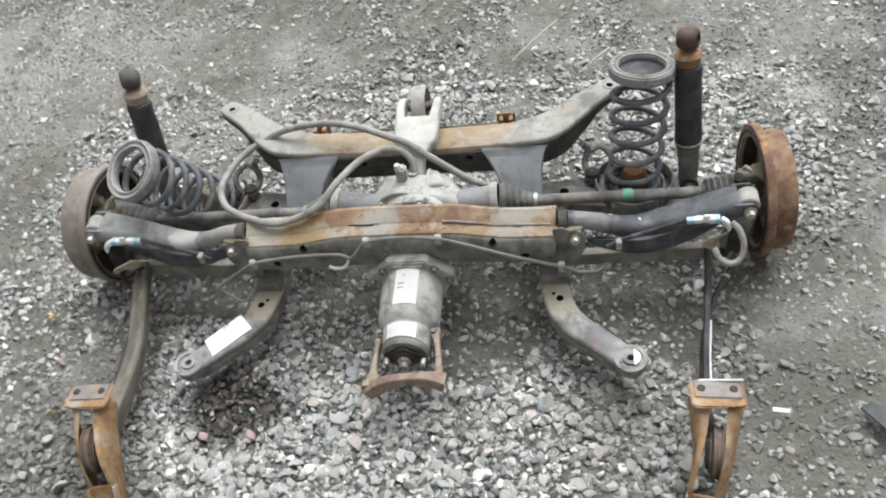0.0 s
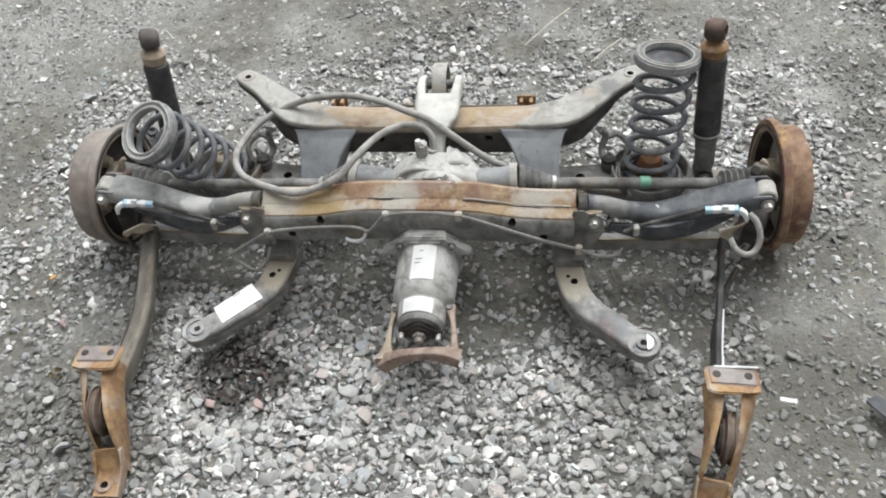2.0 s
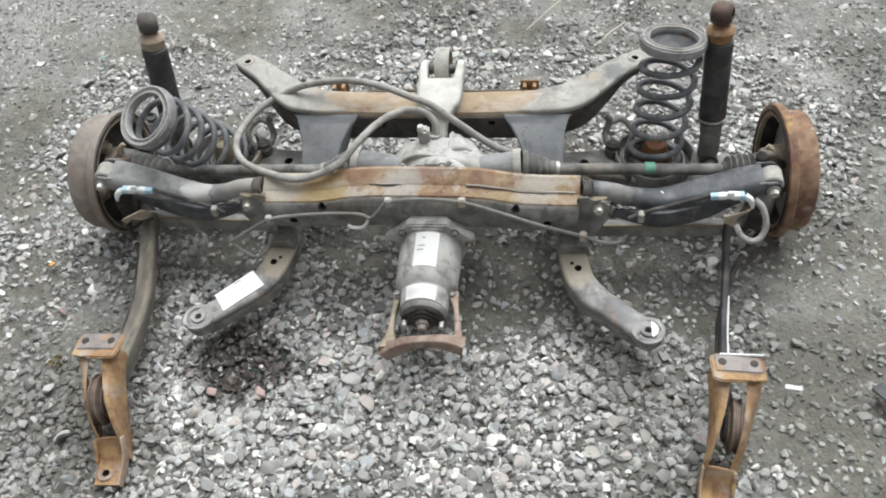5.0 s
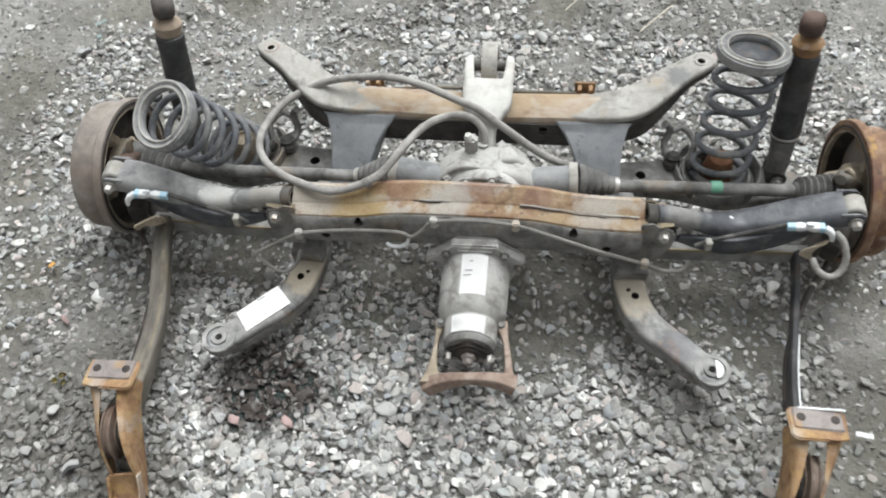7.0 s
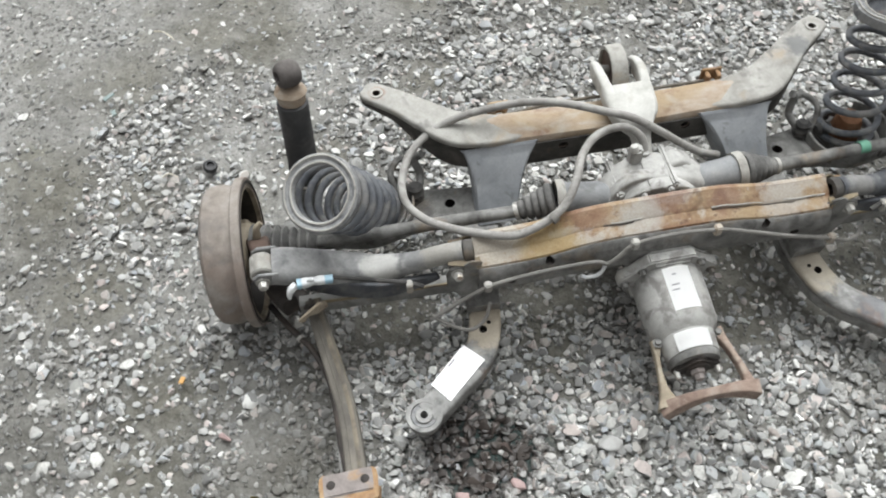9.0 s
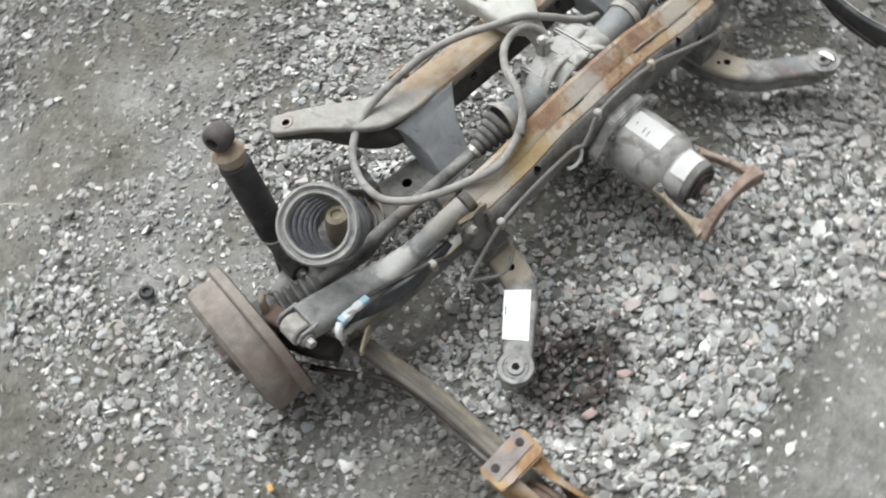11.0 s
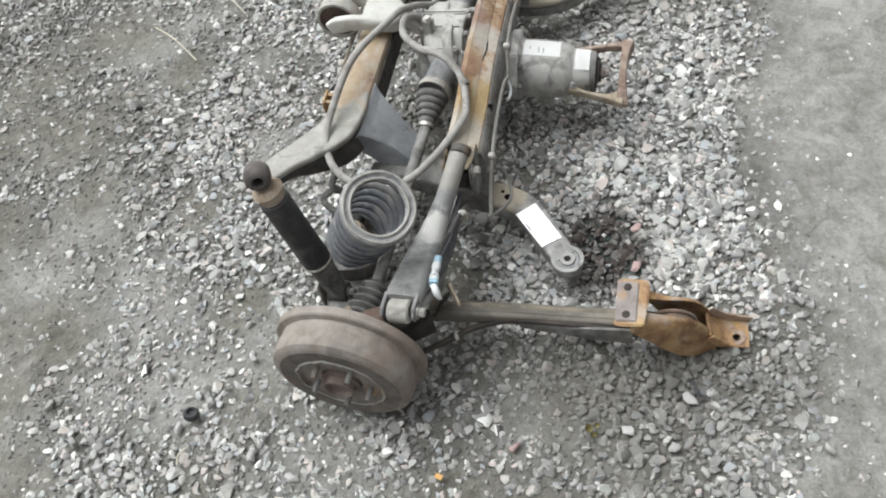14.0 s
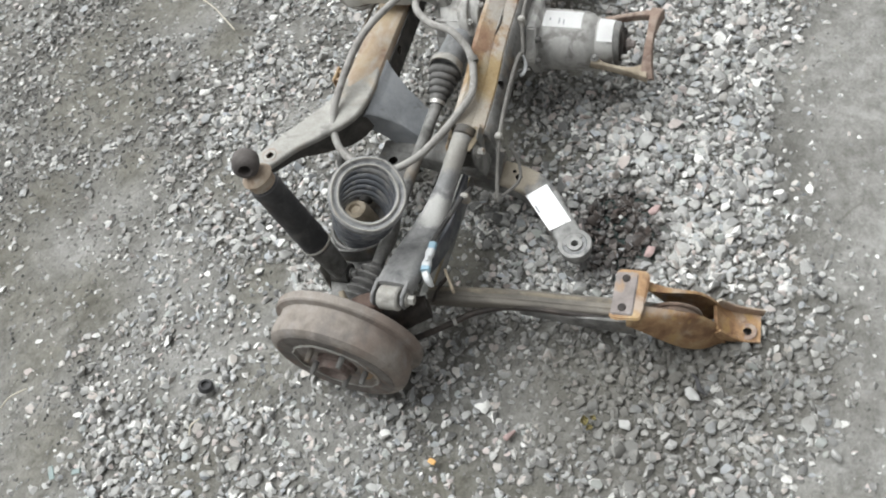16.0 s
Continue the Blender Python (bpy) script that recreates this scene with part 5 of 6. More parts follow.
def build_shock(s):
    top, bot = Vector((s * 0.603, 0.284, 0.487)), Vector((s * 0.619, 0.228, 0.15))
    ax = bot - top
    n = ax.normalized()
    sh = part("shock_absorber", lathe(top, n, [(0.056, 0.022), (0.06, 0.0275), (0.072, 0.0285), (0.078, 0.0275), (0.236, 0.0285), (0.24, 0.0285), (0.241, 0.0265), (0.246, 0.0265)], 32), SHOCK_MAT, axle, "black dusty shock absorber tube")
    part("collar", lathe(top, n, [(0.022, 0.013), (0.03, 0.026), (0.036, 0.029), (0.04, 0.026), (0.056, 0.024)], 28), RUST_BRACKET if s > 0 else RUST_REAR, sh, "orange rusty collar" if s > 0 else "tan dusty collar")
    part("lower_tube", lathe(top, n, [(0.24, 0.0245), (0.252, 0.0255), (0.256, 0.0235), (0.31, 0.022), (ax.length, 0.018)], 28), DUSTY, sh)
    part("lip", lathe(top, n, [(0.235, 0.028), (0.2355, 0.03), (0.24, 0.03), (0.2405, 0.028)], 32, closed=True), PALE, sh)
    part("eye", lathe(top + Vector((s * 0.85, -0.4, 0.15)).normalized() * 0.021, (-s * 0.85, 0.4, -0.15), [(0.004, 0.0085), (0.0, 0.0115), (0.002, 0.018), (0.008, 0.0225), (0.021, 0.024), (0.034, 0.0225), (0.04, 0.018), (0.042, 0.011), (0.041, 0.0085)], 32, closed=True), EYE if s > 0 else GREY_EYE, sh, "brown rubber eye bush" if s > 0 else "dusty grey-brown rubber eye bush")
    part("foot_eye", lathe(bot + Vector((0, -0.018, 0)), (0, 1, 0), [(0, 0.008), (0, 0.02), (0.036, 0.02), (0.036, 0.008)], 24, closed=True), RUBBER, sh)
    part("foot_bolt", hex_bolt(bot + Vector((0, -0.022, 0)), (0, -1, 0.2), 0.008, 0.01, 0.012), DUSTY, sh)
    part("foot_plate", prism([(s * 0.598, 0.255, 0.12), (s * 0.6, 0.26, 0.175), (s * 0.608, 0.262, 0.19), (s * 0.635, 0.262, 0.185), (s * 0.645, 0.258, 0.12)], (0, 0.004, 0), 0.001), PALE, sh)


for s in (-1, 1):
    build_shock(s)


def build_spring(base, top, r_base, r_top, turns, start, label):
    base, top = Vector(base), Vector(top)
    ax = top - base
    sp = thing("coil_spring", label, "coil spring", "coil springs on the axle", at=base)
    n = ax.normalized()
    u = n.orthogonal().normalized()
    v = n.cross(u)
    pts = []
    steps = int(turns * 20)
    for i in range(steps + 1):
        f = i / steps
        a = start + f * turns * 2 * math.pi
        # closed end coils
        e = 0.9 / turns
        h = (0.018 * f / e) if f < e else (0.018 + (1 - 0.05) * (f - e) / (1 - e))
        r = r_base + (r_top - r_base) * f
        pts.append(ax * min(h, 1.0) + (u * math.cos(a) + v * math.sin(a)) * r)
    part("coil", tube(pts, 0.007, 1, 12), SPRING_MAT, sp, "dusty blue-black steel wire")
    # rubber seat round the top coil
    seat = [(-0.008, r_top - 0.0085), (-0.002, r_top - 0.0105), (0.006, r_top - 0.011), (0.0105, r_top - 0.007), (0.0085, r_top - 0.002), (0.0115, r_top + 0.003), (0.008, r_top + 0.009), (-0.002, r_top + 0.01), (-0.009, r_top + 0.0085)]
    part("rubber_seat", lathe(ax, n, seat, 44, closed=True), SEAT_RUBBER, sp, "dusty grooved rubber ring on the top coil", angle=50)
    for h, rr in ((0.0105, r_top - 0.0072), (0.0112, r_top + 0.0045)):
        ring = [ax + n * h + (u * math.cos(a) + v * math.sin(a)) * (rr + 0.0006 * math.sin(5 * a)) for a in np.linspace(0, 6.2832, 49)]
        part("seat_ridge", tube(ring, 0.0019, 1, 6), PALE, sp, "pale dusty ridge of the rubber ring")
    if r_top < 0.059:
        dish = [(-0.004, r_top - 0.0105), (-0.013, 0.034), (-0.022, 0.02), (-0.024, 0.02), (-0.015, 0.036), (-0.007, r_top - 0.0095)]
        part("seat_dish", lathe(ax, n, dish, 40, closed=True), BLACK, sp, "blue-black dish inside the top ring")
    return sp


build_spring((0.499, 0.222, 0.158), (0.513, 0.268, 0.432), 0.052, 0.058, 6.2, 1.0, "upright blue-black coil spring standing on the lower arm")
build_spring((-0.499, 0.222, 0.158), (-0.579, 0.1, 0.378), 0.054, 0.06, 6.6, 2.2, "leaning blue-black coil spring fallen against the control arm")


def build_differential():
    ax = Vector((0.022, 0, 0.148))
    df = part("differential", lathe(ax + Vector((0, -0.045, 0)), (0, -1, 0), [(0, 0.03), (0, 0.066), (0.06, 0.0655), (0.105, 0.064), (0.118, 0.06), (0.13, 0.0505), (0.167, 0.0485), (0.169, 0.045), (0.169, 0.02)], 48), ALLOY, axle, "dirty cast alloy differential housing", angle=30)
    fl = [(-0.074, 0.158), (-0.074, 0.18), (-0.046, 0.197), (-0.028, 0.212), (-0.022, 0.224), (0.064, 0.226), (0.07, 0.212), (0.088, 0.197), (0.116, 0.182), (0.116, 0.158), (0.097, 0.148), (0.088, 0.11), (0.06, 0.085), (-0.015, 0.085), (-0.045, 0.11), (-0.05, 0.15)]
    part("flange", prism([(x, -0.045, z) for x, z in fl], (0, 0.022, 0), 0.003), ALLOY, df, "bolted alloy flange")
    for x, z in ((-0.034, 0.203), (0.077, 0.205), (-0.062, 0.168), (0.104, 0.168), (-0.02, 0.1), (0.066, 0.1)):
        part("flange_bolt", hex_bolt((x, -0.056, z), (0, -1, 0), 0.006, 0.008, 0.009), DUSTY, df)
    part("step_block", box((-0.02, -0.036, 0.2), (0.063, 0.01, 0.229), 0.004), ALLOY, df)
    part("step_rib", box((-0.014, -0.06, 0.21), (0.057, -0.03, 0.219), 0.003), ALLOY, df)
    # carrier behind the beam
    part("carrier", lathe(Vector((0.022, 0.0, 0.158)), (0, 1, 0), [(0, 0.06), (0.03, 0.075), (0.06, 0.086), (0.1, 0.092), (0.14, 0.086), (0.17, 0.07), (0.185, 0.045), (0.188, 0.01)], 40), ALLOY, df, angle=30)
    part("carrier_rib", lathe(Vector((0.022, 0.095, 0.158)), (0, 1, 0), [(0, 0.085), (0, 0.1), (0.012, 0.1), (0.012, 0.085)], 40, closed=True), ALLOY, df)
    part("carrier_rib", lathe(Vector((0.022, 0.135, 0.158)), (0, 1, 0), [(0, 0.075), (0, 0.093), (0.008, 0.093), (0.008, 0.075)], 40, closed=True), ALLOY, df)
    part("carrier_hump", sweep([(-0.058, 0.1, 0.22, 0.06, 0.06), (-0.02, 0.112, 0.245, 0.08, 0.06), (0.03, 0.118, 0.252, 0.085, 0.06), (0.085, 0.11, 0.246, 0.075, 0.06), (0.118, 0.102, 0.23, 0.06, 0.055)], r=0.022, k=5), ALLOY, df)
    for x0, x1, y0, y1, z1 in ((-0.05, -0.035, 0.07, 0.16, 0.268), (0.052, 0.064, 0.065, 0.165, 0.286), (0.005, 0.014, 0.07, 0.17, 0.283)):
        part("rib", box((x0, y0, 0.22), (x1, y1, z1), 0.004), ALLOY, df)
    part("cover_rim", sweep([(-0.06, 0.075, 0.215, 0.014, 0.03), (-0.02, 0.078, 0.262, 0.016, 0.03), (0.03, 0.08, 0.272, 0.016, 0.03), (0.08, 0.078, 0.262, 0.016, 0.03), (0.112, 0.075, 0.225, 0.014, 0.03)], up=(0, 1, 0), r=0.004), ALLOY, df)
    for x, z in ((-0.04, 0.245), (-0.005, 0.272), (0.045, 0.278), (0.09, 0.258)):
        part("cover_bolt", hex_bolt((x, 0.062, z), (0, -1, 0.3), 0.006, 0.008, 0.009), ALLOY, df)
    part("casting_block", sweep([(0.044, 0.115, 0.245, 0.03, 0.04), (0.056, 0.122, 0.262, 0.036, 0.04), (0.075, 0.128, 0.268, 0.04, 0.04), (0.095, 0.126, 0.258, 0.034, 0.036), (0.108, 0.12, 0.235, 0.03, 0.034)], up=(0, 1, 0), r=0.009, k=3), ALLOY, df, "pale lumpy casting block")
    for q, w in (((0.056, 0.112, 0.274), 0.011), ((0.088, 0.108, 0.27), 0.01), ((0.07, 0.144, 0.278), 0.013), ((0.098, 0.14, 0.262), 0.01)):
        part("casting_boss", lathe(q, (0.2, -0.3, 1), [(-0.012, w * 1.1), (0.002, w), (0.007, w * 0.7), (0.008, w * 0.2)], 16), ALLOY, df)
    # solid dark disc that paints the shade of a recess in the casting
    part("recess_shade", lathe((-0.012, 0.089, 0.258), (0, -0.7, 0.7), [(0, 0.017), (0.003, 0.016), (0.0035, 0.002)], 20), DARK_RUST_AND_SHADE, df, "dark fill painted as recess shade")
    part("arch_rib", sweep([(-0.06, 0.085, 0.235, 0.012, 0.02), (-0.042, 0.092, 0.266, 0.014, 0.022), (-0.012, 0.098, 0.28, 0.014, 0.024), (0.02, 0.1, 0.275, 0.012, 0.022), (0.038, 0.1, 0.255, 0.012, 0.02)], up=(0, 1, 0), r=0.004), ALLOY, df, "pale arched casting rib")
    # solid dark strip behind the arch, painted as the shade inside it
    part("arch_shade", sweep([(-0.05, 0.105, 0.235, 0.02, 0.02), (-0.012, 0.115, 0.262, 0.03, 0.02), (0.03, 0.115, 0.25, 0.02, 0.02)], up=(0, 1, 0), r=0.006), DARK_RUST_AND_SHADE, df, "dark fill painted as recess shade")
    part("fitting_block", box((-0.012, 0.128, 0.265), (0.012, 0.152, 0.315), 0.005), ALLOY, df)
    part("sensor", lathe((-0.004, 0.138, 0.308), (-0.15, 0.0, 1), [(0, 0.009), (0.008, 0.0085), (0.01, 0.007), (0.014, 0.006)], 14), CREAM, df, "pale breather fitting")
    part("sensor", lathe((0.022, 0.14, 0.246), (0, 0.25, 1), [(0, 0.013), (0.02, 0.012), (0.024, 0.01), (0.04, 0.01)], 18), ALLOY, df, "cable fitting")
    part("side_cap", lathe((0.1, 0.1, 0.2), (0.6, 0, 1), [(0, 0.03), (0.03, 0.027), (0.04, 0.02), (0.042, 0.004)], 24), ALLOY, df)
    # nose: companion flange and nut in front
    part("seal_ring", lathe(ax + Vector((0, -0.2125, 0)), (0, -1, 0), [(0, 0.03), (0, 0.047), (0.006, 0.0475), (0.012, 0.044), (0.012, 0.03)], 36, closed=True), DUSTY, df)
    part("companion_flange", lathe(ax + Vector((0, -0.213, -0.002)), (0, -1, 0), [(0, 0.036), (0.01, 0.037), (0.012, 0.03), (0.018, 0.024), (0.022, 0.022), (0.022, 0.004)], 36), DARK_RUST_AND_SHADE, df, "dark greasy companion flange")
    lug = [(-0.046, -0.006), (-0.04, 0.01), (-0.02, 0.016), (-0.008, 0.034), (0.008, 0.034), (0.02, 0.016), (0.04, 0.01), (0.046, -0.006), (0.03, -0.018), (-0.03, -0.018)]
    part("joint_spider", prism([(ax.x + x, -0.226, ax.z + z) for x, z in lug], (0, 0.011, 0), 0.003), DARK_RUST_AND_SHADE, df, "dark greasy three-eared joint flange")
    part("pinion_nut", lathe(ax + Vector((0, -0.23, 0)), (0, -1, 0), [(0, 0.014), (0.012, 0.0135), (0.014, 0.01), (0.022, 0.008), (0.024, 0.004)], 6), PLATE, df)
    for dx, dz in ((-0.037, -0.002), (0.038, -0.004)):
        part("flange_stud", lathe(ax + Vector((dx, -0.228, dz)), (0, -1, 0.15), [(0, 0.0055), (0.016, 0.0055), (0.018, 0.004)], 10), ZINC, df)
    # rusty guard: two straps and a bowed bar that hangs askew
    ends = {-1: Vector((-0.041, -0.287, 0.132)), 1: Vector((0.098, -0.29, 0.162))}
    for sx in (-1, 1):
        e = ends[sx]
        a = Vector((0.022 + sx * 0.056, -0.168, 0.146))
        mid = a.lerp(e, 0.5) + Vector((sx * 0.006, 0, 0.004 if sx > 0 else -0.008))
        w = (0.026, 0.012, 0.013, 0.022) if sx > 0 else (0.022, 0.009, 0.016, 0.046)
        pts = [a, a.lerp(mid, 0.55), mid.lerp(e, 0.4), e]
        part("guard_strap", sweep([(*p, q, 0.02) for p, q in zip(pts, w)], r=0.004), GUARD if sx > 0 else CASTING, df, "dusty steel strap")
        part("strap_bolt", hex_bolt((a.x, a.y - 0.008, a.z + 0.01), (0, 0, 1), 0.0065, 0.006, 0.009), DUSTY, df)
    bar = []
    for i in range(13):
        f = i / 12
        p = ends[-1].lerp(ends[1], -0.08 + 1.16 * f)
        bow = 4 * f * (1 - f)
        bar.append((p.x, p.y + 0.004 * bow, p.z - 0.008 + 0.02 * bow, 0.026 + 0.004 * math.sin(9 * f), 0.016 + 0.012 * (1 - bow)))
    part("guard_bar", sweep(bar, up=(0, 1, 0), r=0.003, n=2), GUARD, df, "rusty bowed guard bar")

    def wrap(y0, y1, a0, a1, r0, r1, name, label):
        bm = bmesh.new()
        rows = []
        for j in range(3):
            y = y0 + (y1 - y0) * j / 2
            r = r0 + (r1 - r0) * j / 2
            rows.append([bm.verts.new((ax.x + r * math.sin(radians(a)), y, ax.z + r * math.cos(radians(a)))) for a in np.linspace(a0, a1, 11)])
        for p, q in zip(rows, rows[1:]):
            for i in range(10):
                bm.faces.new((p[i], p[i + 1], q[i + 1], q[i]))
        bmesh.ops.solidify(bm, geom=bm.faces[:], thickness=0.0006)
        return part(name, bm, PAPER, df, label)

    wrap(-0.064, -0.147, -21, 22, 0.067, 0.0662, "paper_label", "white paper label on the housing")
    wrap(-0.179, -0.2115, -42, 33, 0.0513, 0.0498, "paper_label", "white paper label round the neck")
    for y, a0, a1 in ((-0.078, -8, -2), (-0.098, -14, -2), (-0.108, -15, -4)):
        bm = bmesh.new()
        rr = 0.0678
        q = [(ax.x + rr * math.sin(radians(a)), yy, ax.z + rr * math.cos(radians(a))) for a, yy in ((a0, y), (a1, y), (a1, y - 0.002), (a0, y - 0.002))]
        part("print_line", prism(q, (0, 0, 0.0004), bm=bm), INK, df, smooth=False)

    # the nose droops a little towards its front
    for ob in df.children:
        for v in ob.data.vertices:
            v.co.z += 0.09 * min(0.0, v.co.y + 0.045)
    for v in df.data.vertices:
        v.co.z += 0.09 * min(0.0, v.co.y + 0.045)


build_differential()


def build_mount_yoke():
    ys = part("mount_yoke", sweep([(0.028, 0.165, 0.262, 0.034, 0.03), (0.028, 0.19, 0.284, 0.036, 0.034), (0.027, 0.205, 0.293, 0.056, 0.036), (0.025, 0.219, 0.3, 0.082, 0.036), (0.024, 0.24, 0.307, 0.096, 0.034), (0.023, 0.262, 0.312, 0.1, 0.033), (0.023, 0.288, 0.3165, 0.1, 0.032)], r=0.01, k=4), CREAM, axle, "pale cream cast mounting yoke")
    for sx in (-1, 1):
        part("yoke_arm", sweep([(0.023 + sx * 0.032, 0.26, 0.313, 0.03, 0.03), (0.023 + sx * 0.0375, 0.284, 0.3165, 0.022, 0.032), (0.023 + sx * 0.041, 0.315, 0.318, 0.019, 0.036), (0.023 + sx * 0.041, 0.345, 0.312, 0.017, 0.038), (0.023 + sx * 0.039, 0.368, 0.302, 0.014, 0.03)], r=0.006), CREAM, ys)
    bush = part("mount_bush", lathe((0.006, 0.357, 0.302), (1, 0, 0), [(0, 0.042), (0, 0.048), (0.002, 0.049), (0.03, 0.049), (0.032, 0.048), (0.032, 0.042)], 40, closed=True), PALE, axle, "pale round mount bush held in the yoke")
    part("bush_rubber", lathe((0.012, 0.357, 0.302), (1, 0, 0), [(0, 0.008), (0, 0.043), (0.02, 0.043), (0.02, 0.008)], 32, closed=True), EYE, bush, "brown rubber inside the bush")
    part("bush_core", lathe((-0.012, 0.357, 0.302), (1, 0, 0), [(0, 0.006), (0, 0.011), (0.068, 0.011), (0.068, 0.006)], 20, closed=True), DUSTY, bush)


build_mount_yoke()

# ---- cables and fittings on the axle ----
loop = [(0.024, 0.142, 0.262), (0.023, 0.166, 0.297), (0.006, 0.182, 0.315), (-0.02, 0.187, 0.324), (-0.056, 0.182, 0.322), (-0.084, 0.162, 0.323), (-0.109, 0.13, 0.322), (-0.131, 0.082, 0.325), (-0.158, 0.045, 0.31), (-0.188, 0.027, 0.299),
        (-0.213, 0.019, 0.292), (-0.237, 0.014, 0.287), (-0.262, 0.012, 0.285), (-0.289, 0.018, 0.285), (-0.317, 0.03, 0.283), (-0.348, 0.049, 0.274), (-0.376, 0.073, 0.263), (-0.405, 0.099, 0.256), (-0.431, 0.14, 0.25), (-0.437, 0.173, 0.254), (-0.431, 0.211, 0.256), (-0.409, 0.254, 0.265), (-0.372, 0.283, 0.277), (-0.328, 0.293, 0.295),
        (-0.273, 0.286, 0.318), (-0.202, 0.277, 0.334), (-0.15, 0.268, 0.337), (-0.1, 0.252, 0.336), (-0.04, 0.222, 0.334), (0.01, 0.2, 0.328), (0.06, 0.182, 0.3), (0.11, 0.175, 0.26), (0.15, 0.172, 0.23), (0.193, 0.172, 0.21)]
cable = part("cable_loop", tube(loop, 0.0078, 5, 12), LOOM, axle, "loose loop of dusty grey sleeved cable")
part("cable_band", lathe((-0.181, 0.0275, 0.3015), (-0.03, -0.019, -0.013), [(0, 0.0082), (0, 0.0098), (0.012, 0.0098), (0.012, 0.0082)], 18, closed=True), WIRE, cable)

wire = [(-0.425, -0.05, 0.15), (-0.37, -0.046, 0.188), (-0.318, -0.045, 0.221), (-0.27, -0.043, 0.231), (-0.2, -0.042, 0.238), (-0.124, -0.043, 0.24), (-0.1, -0.046, 0.232), (-0.08, -0.046, 0.25), (-0.055, -0.044, 0.277), (0.013, -0.043, 0.286),
        (0.095, -0.045, 0.28), (0.16, -0.044, 0.254), (0.24, -0.044, 0.219), (0.3, -0.045, 0.198), (0.338, -0.047, 0.187), (0.375, -0.046, 0.168), (0.41, -0.03, 0.15), (0.43, -0.01, 0.15)]
w = part("sensor_wire", tube(wire, 0.004, 6, 8), WIRE, axle, "thin dusty sensor wire clipped along the beam")
for x, y, z in ((-0.318, -0.045, 0.221), (-0.055, -0.044, 0.277), (0.095, -0.045, 0.28), (0.338, -0.047, 0.187)):
    part("wire_clip", box((x - 0.007, y - 0.006, z - 0.012), (x + 0.007, y + 0.008, z + 0.01), 0.0025), PALE, w, "pale plastic wire clip")
part("ring_hook", tube([(-0.148, -0.05, 0.214), (-0.138, -0.053, 0.21), (-0.12, -0.053, 0.21), (-0.109, -0.05, 0.217), (-0.104, -0.046, 0.228)], 0.0036, 5, 8), WHITE_PLASTIC, w, "whitish plastic hook")
part("wire_stub", tube([(-0.317, -0.06, 0.19), (-0.33, -0.075, 0.16), (-0.36, -0.08, 0.14), (-0.4, -0.06, 0.145), (-0.425, -0.045, 0.16)], 0.0035, 6, 8), WIRE, w)
for s in (-1, 1):
    cn = part("connector", sweep([(s * 0.598, 0.012, 0.247, 0.013, 0.012), (s * 0.612, 0.0115, 0.249, 0.016, 0.013), (s * 0.622, 0.011, 0.25, 0.012, 0.011), (s * 0.634, 0.01, 0.251, 0.017, 0.014), (s * 0.648, 0.009, 0.253, 0.015, 0.012)], r=0.004), WHITE_PLASTIC, axle, "white plastic wiring connector")
    part("latch", box((s * 0.626 - 0.008, 0.006, 0.256), (s * 0.626 + 0.006, 0.014, 0.262), 0.0015), WHITE_PLASTIC, cn)
    part("connector_end", sweep([(s * 0.588, 0.012, 0.2465, 0.014, 0.013), (s * 0.602, 0.0115, 0.248, 0.014, 0.013)], r=0.004, n=2), BLUE_PLASTIC, cn, "pale blue connector cap")
    part("connector_end", sweep([(s * 0.643, 0.0085, 0.2525, 0.017, 0.014), (s * 0.651, 0.008, 0.2535, 0.017, 0.014)], r=0.004, n=2), BLUE_PLASTIC, cn)
    part("connector_plug", sweep([(s * 0.652, 0.008, 0.253, 0.012, 0.012), (s * 0.662, 0.002, 0.249, 0.012, 0.013), (s * 0.667, -0.002, 0.24, 0.01, 0.011), (s * 0.668, -0.004, 0.232, 0.006, 0.009)], up=(0, 1, 0), r=0.004), WHITE_PLASTIC, cn)
    part("lead", tube([(s * 0.588, 0.016, 0.246), (s * 0.53, 0.012, 0.225), (s * 0.46, 0.0, 0.21), (s * 0.43, -0.008, 0.2)], 0.0045, 6, 8), RUBBER, cn)
    part("lead_clip", box((s * 0.455 - 0.006, -0.012, 0.19), (s * 0.455 + 0.006, 0.004, 0.214), 0.002), PALE, cn)
    # hook bracket by the knuckle
    if s > 0:
        part("hook_bracket", sweep([(0.664, 0.014, 0.203, 0.028, 0.004), (0.65, -0.002, 0.208, 0.03, 0.004), (0.637, -0.01, 0.204, 0.04, 0.004), (0.629, -0.016, 0.194, 0.036, 0.004)], up=(0, 1, 0.3), r=0.0018), CASTING, axle, "tan bent steel bracket")
    else:
        b, u, w = Vector((-0.622, -0.01, 0.207)), Vector((-0.041, -0.027, -0.003)), Vector((0.013, 0.01, -0.026))
        claw = [(-0.05, 0.0), (0.4, 0.02), (0.85, 0.05), (1.02, 0.25), (1.02, 0.62), (0.9, 0.66), (0.8, 0.44), (0.62, 0.42), (0.52, 0.62), (0.46, 1.0), (0.0, 1.1), (-0.15, 0.5)]
        hb = part("hook_bracket", prism([b + u * i + w * j for i, j in claw], u.cross(w).normalized() * -0.005, 0.001), CASTING, axle, "tan steel claw bracket beside the knuckle")
        part("bracket_leg", sweep([(-0.628, -0.004, 0.182, 0.03, 0.005), (-0.636, 0.012, 0.165, 0.032, 0.005), (-0.642, 0.024, 0.14, 0.03, 0.005)], up=(0, 1, 0), r=0.0015), DARK_RUST_AND_SHADE, hb, "dark leg of the bracket")
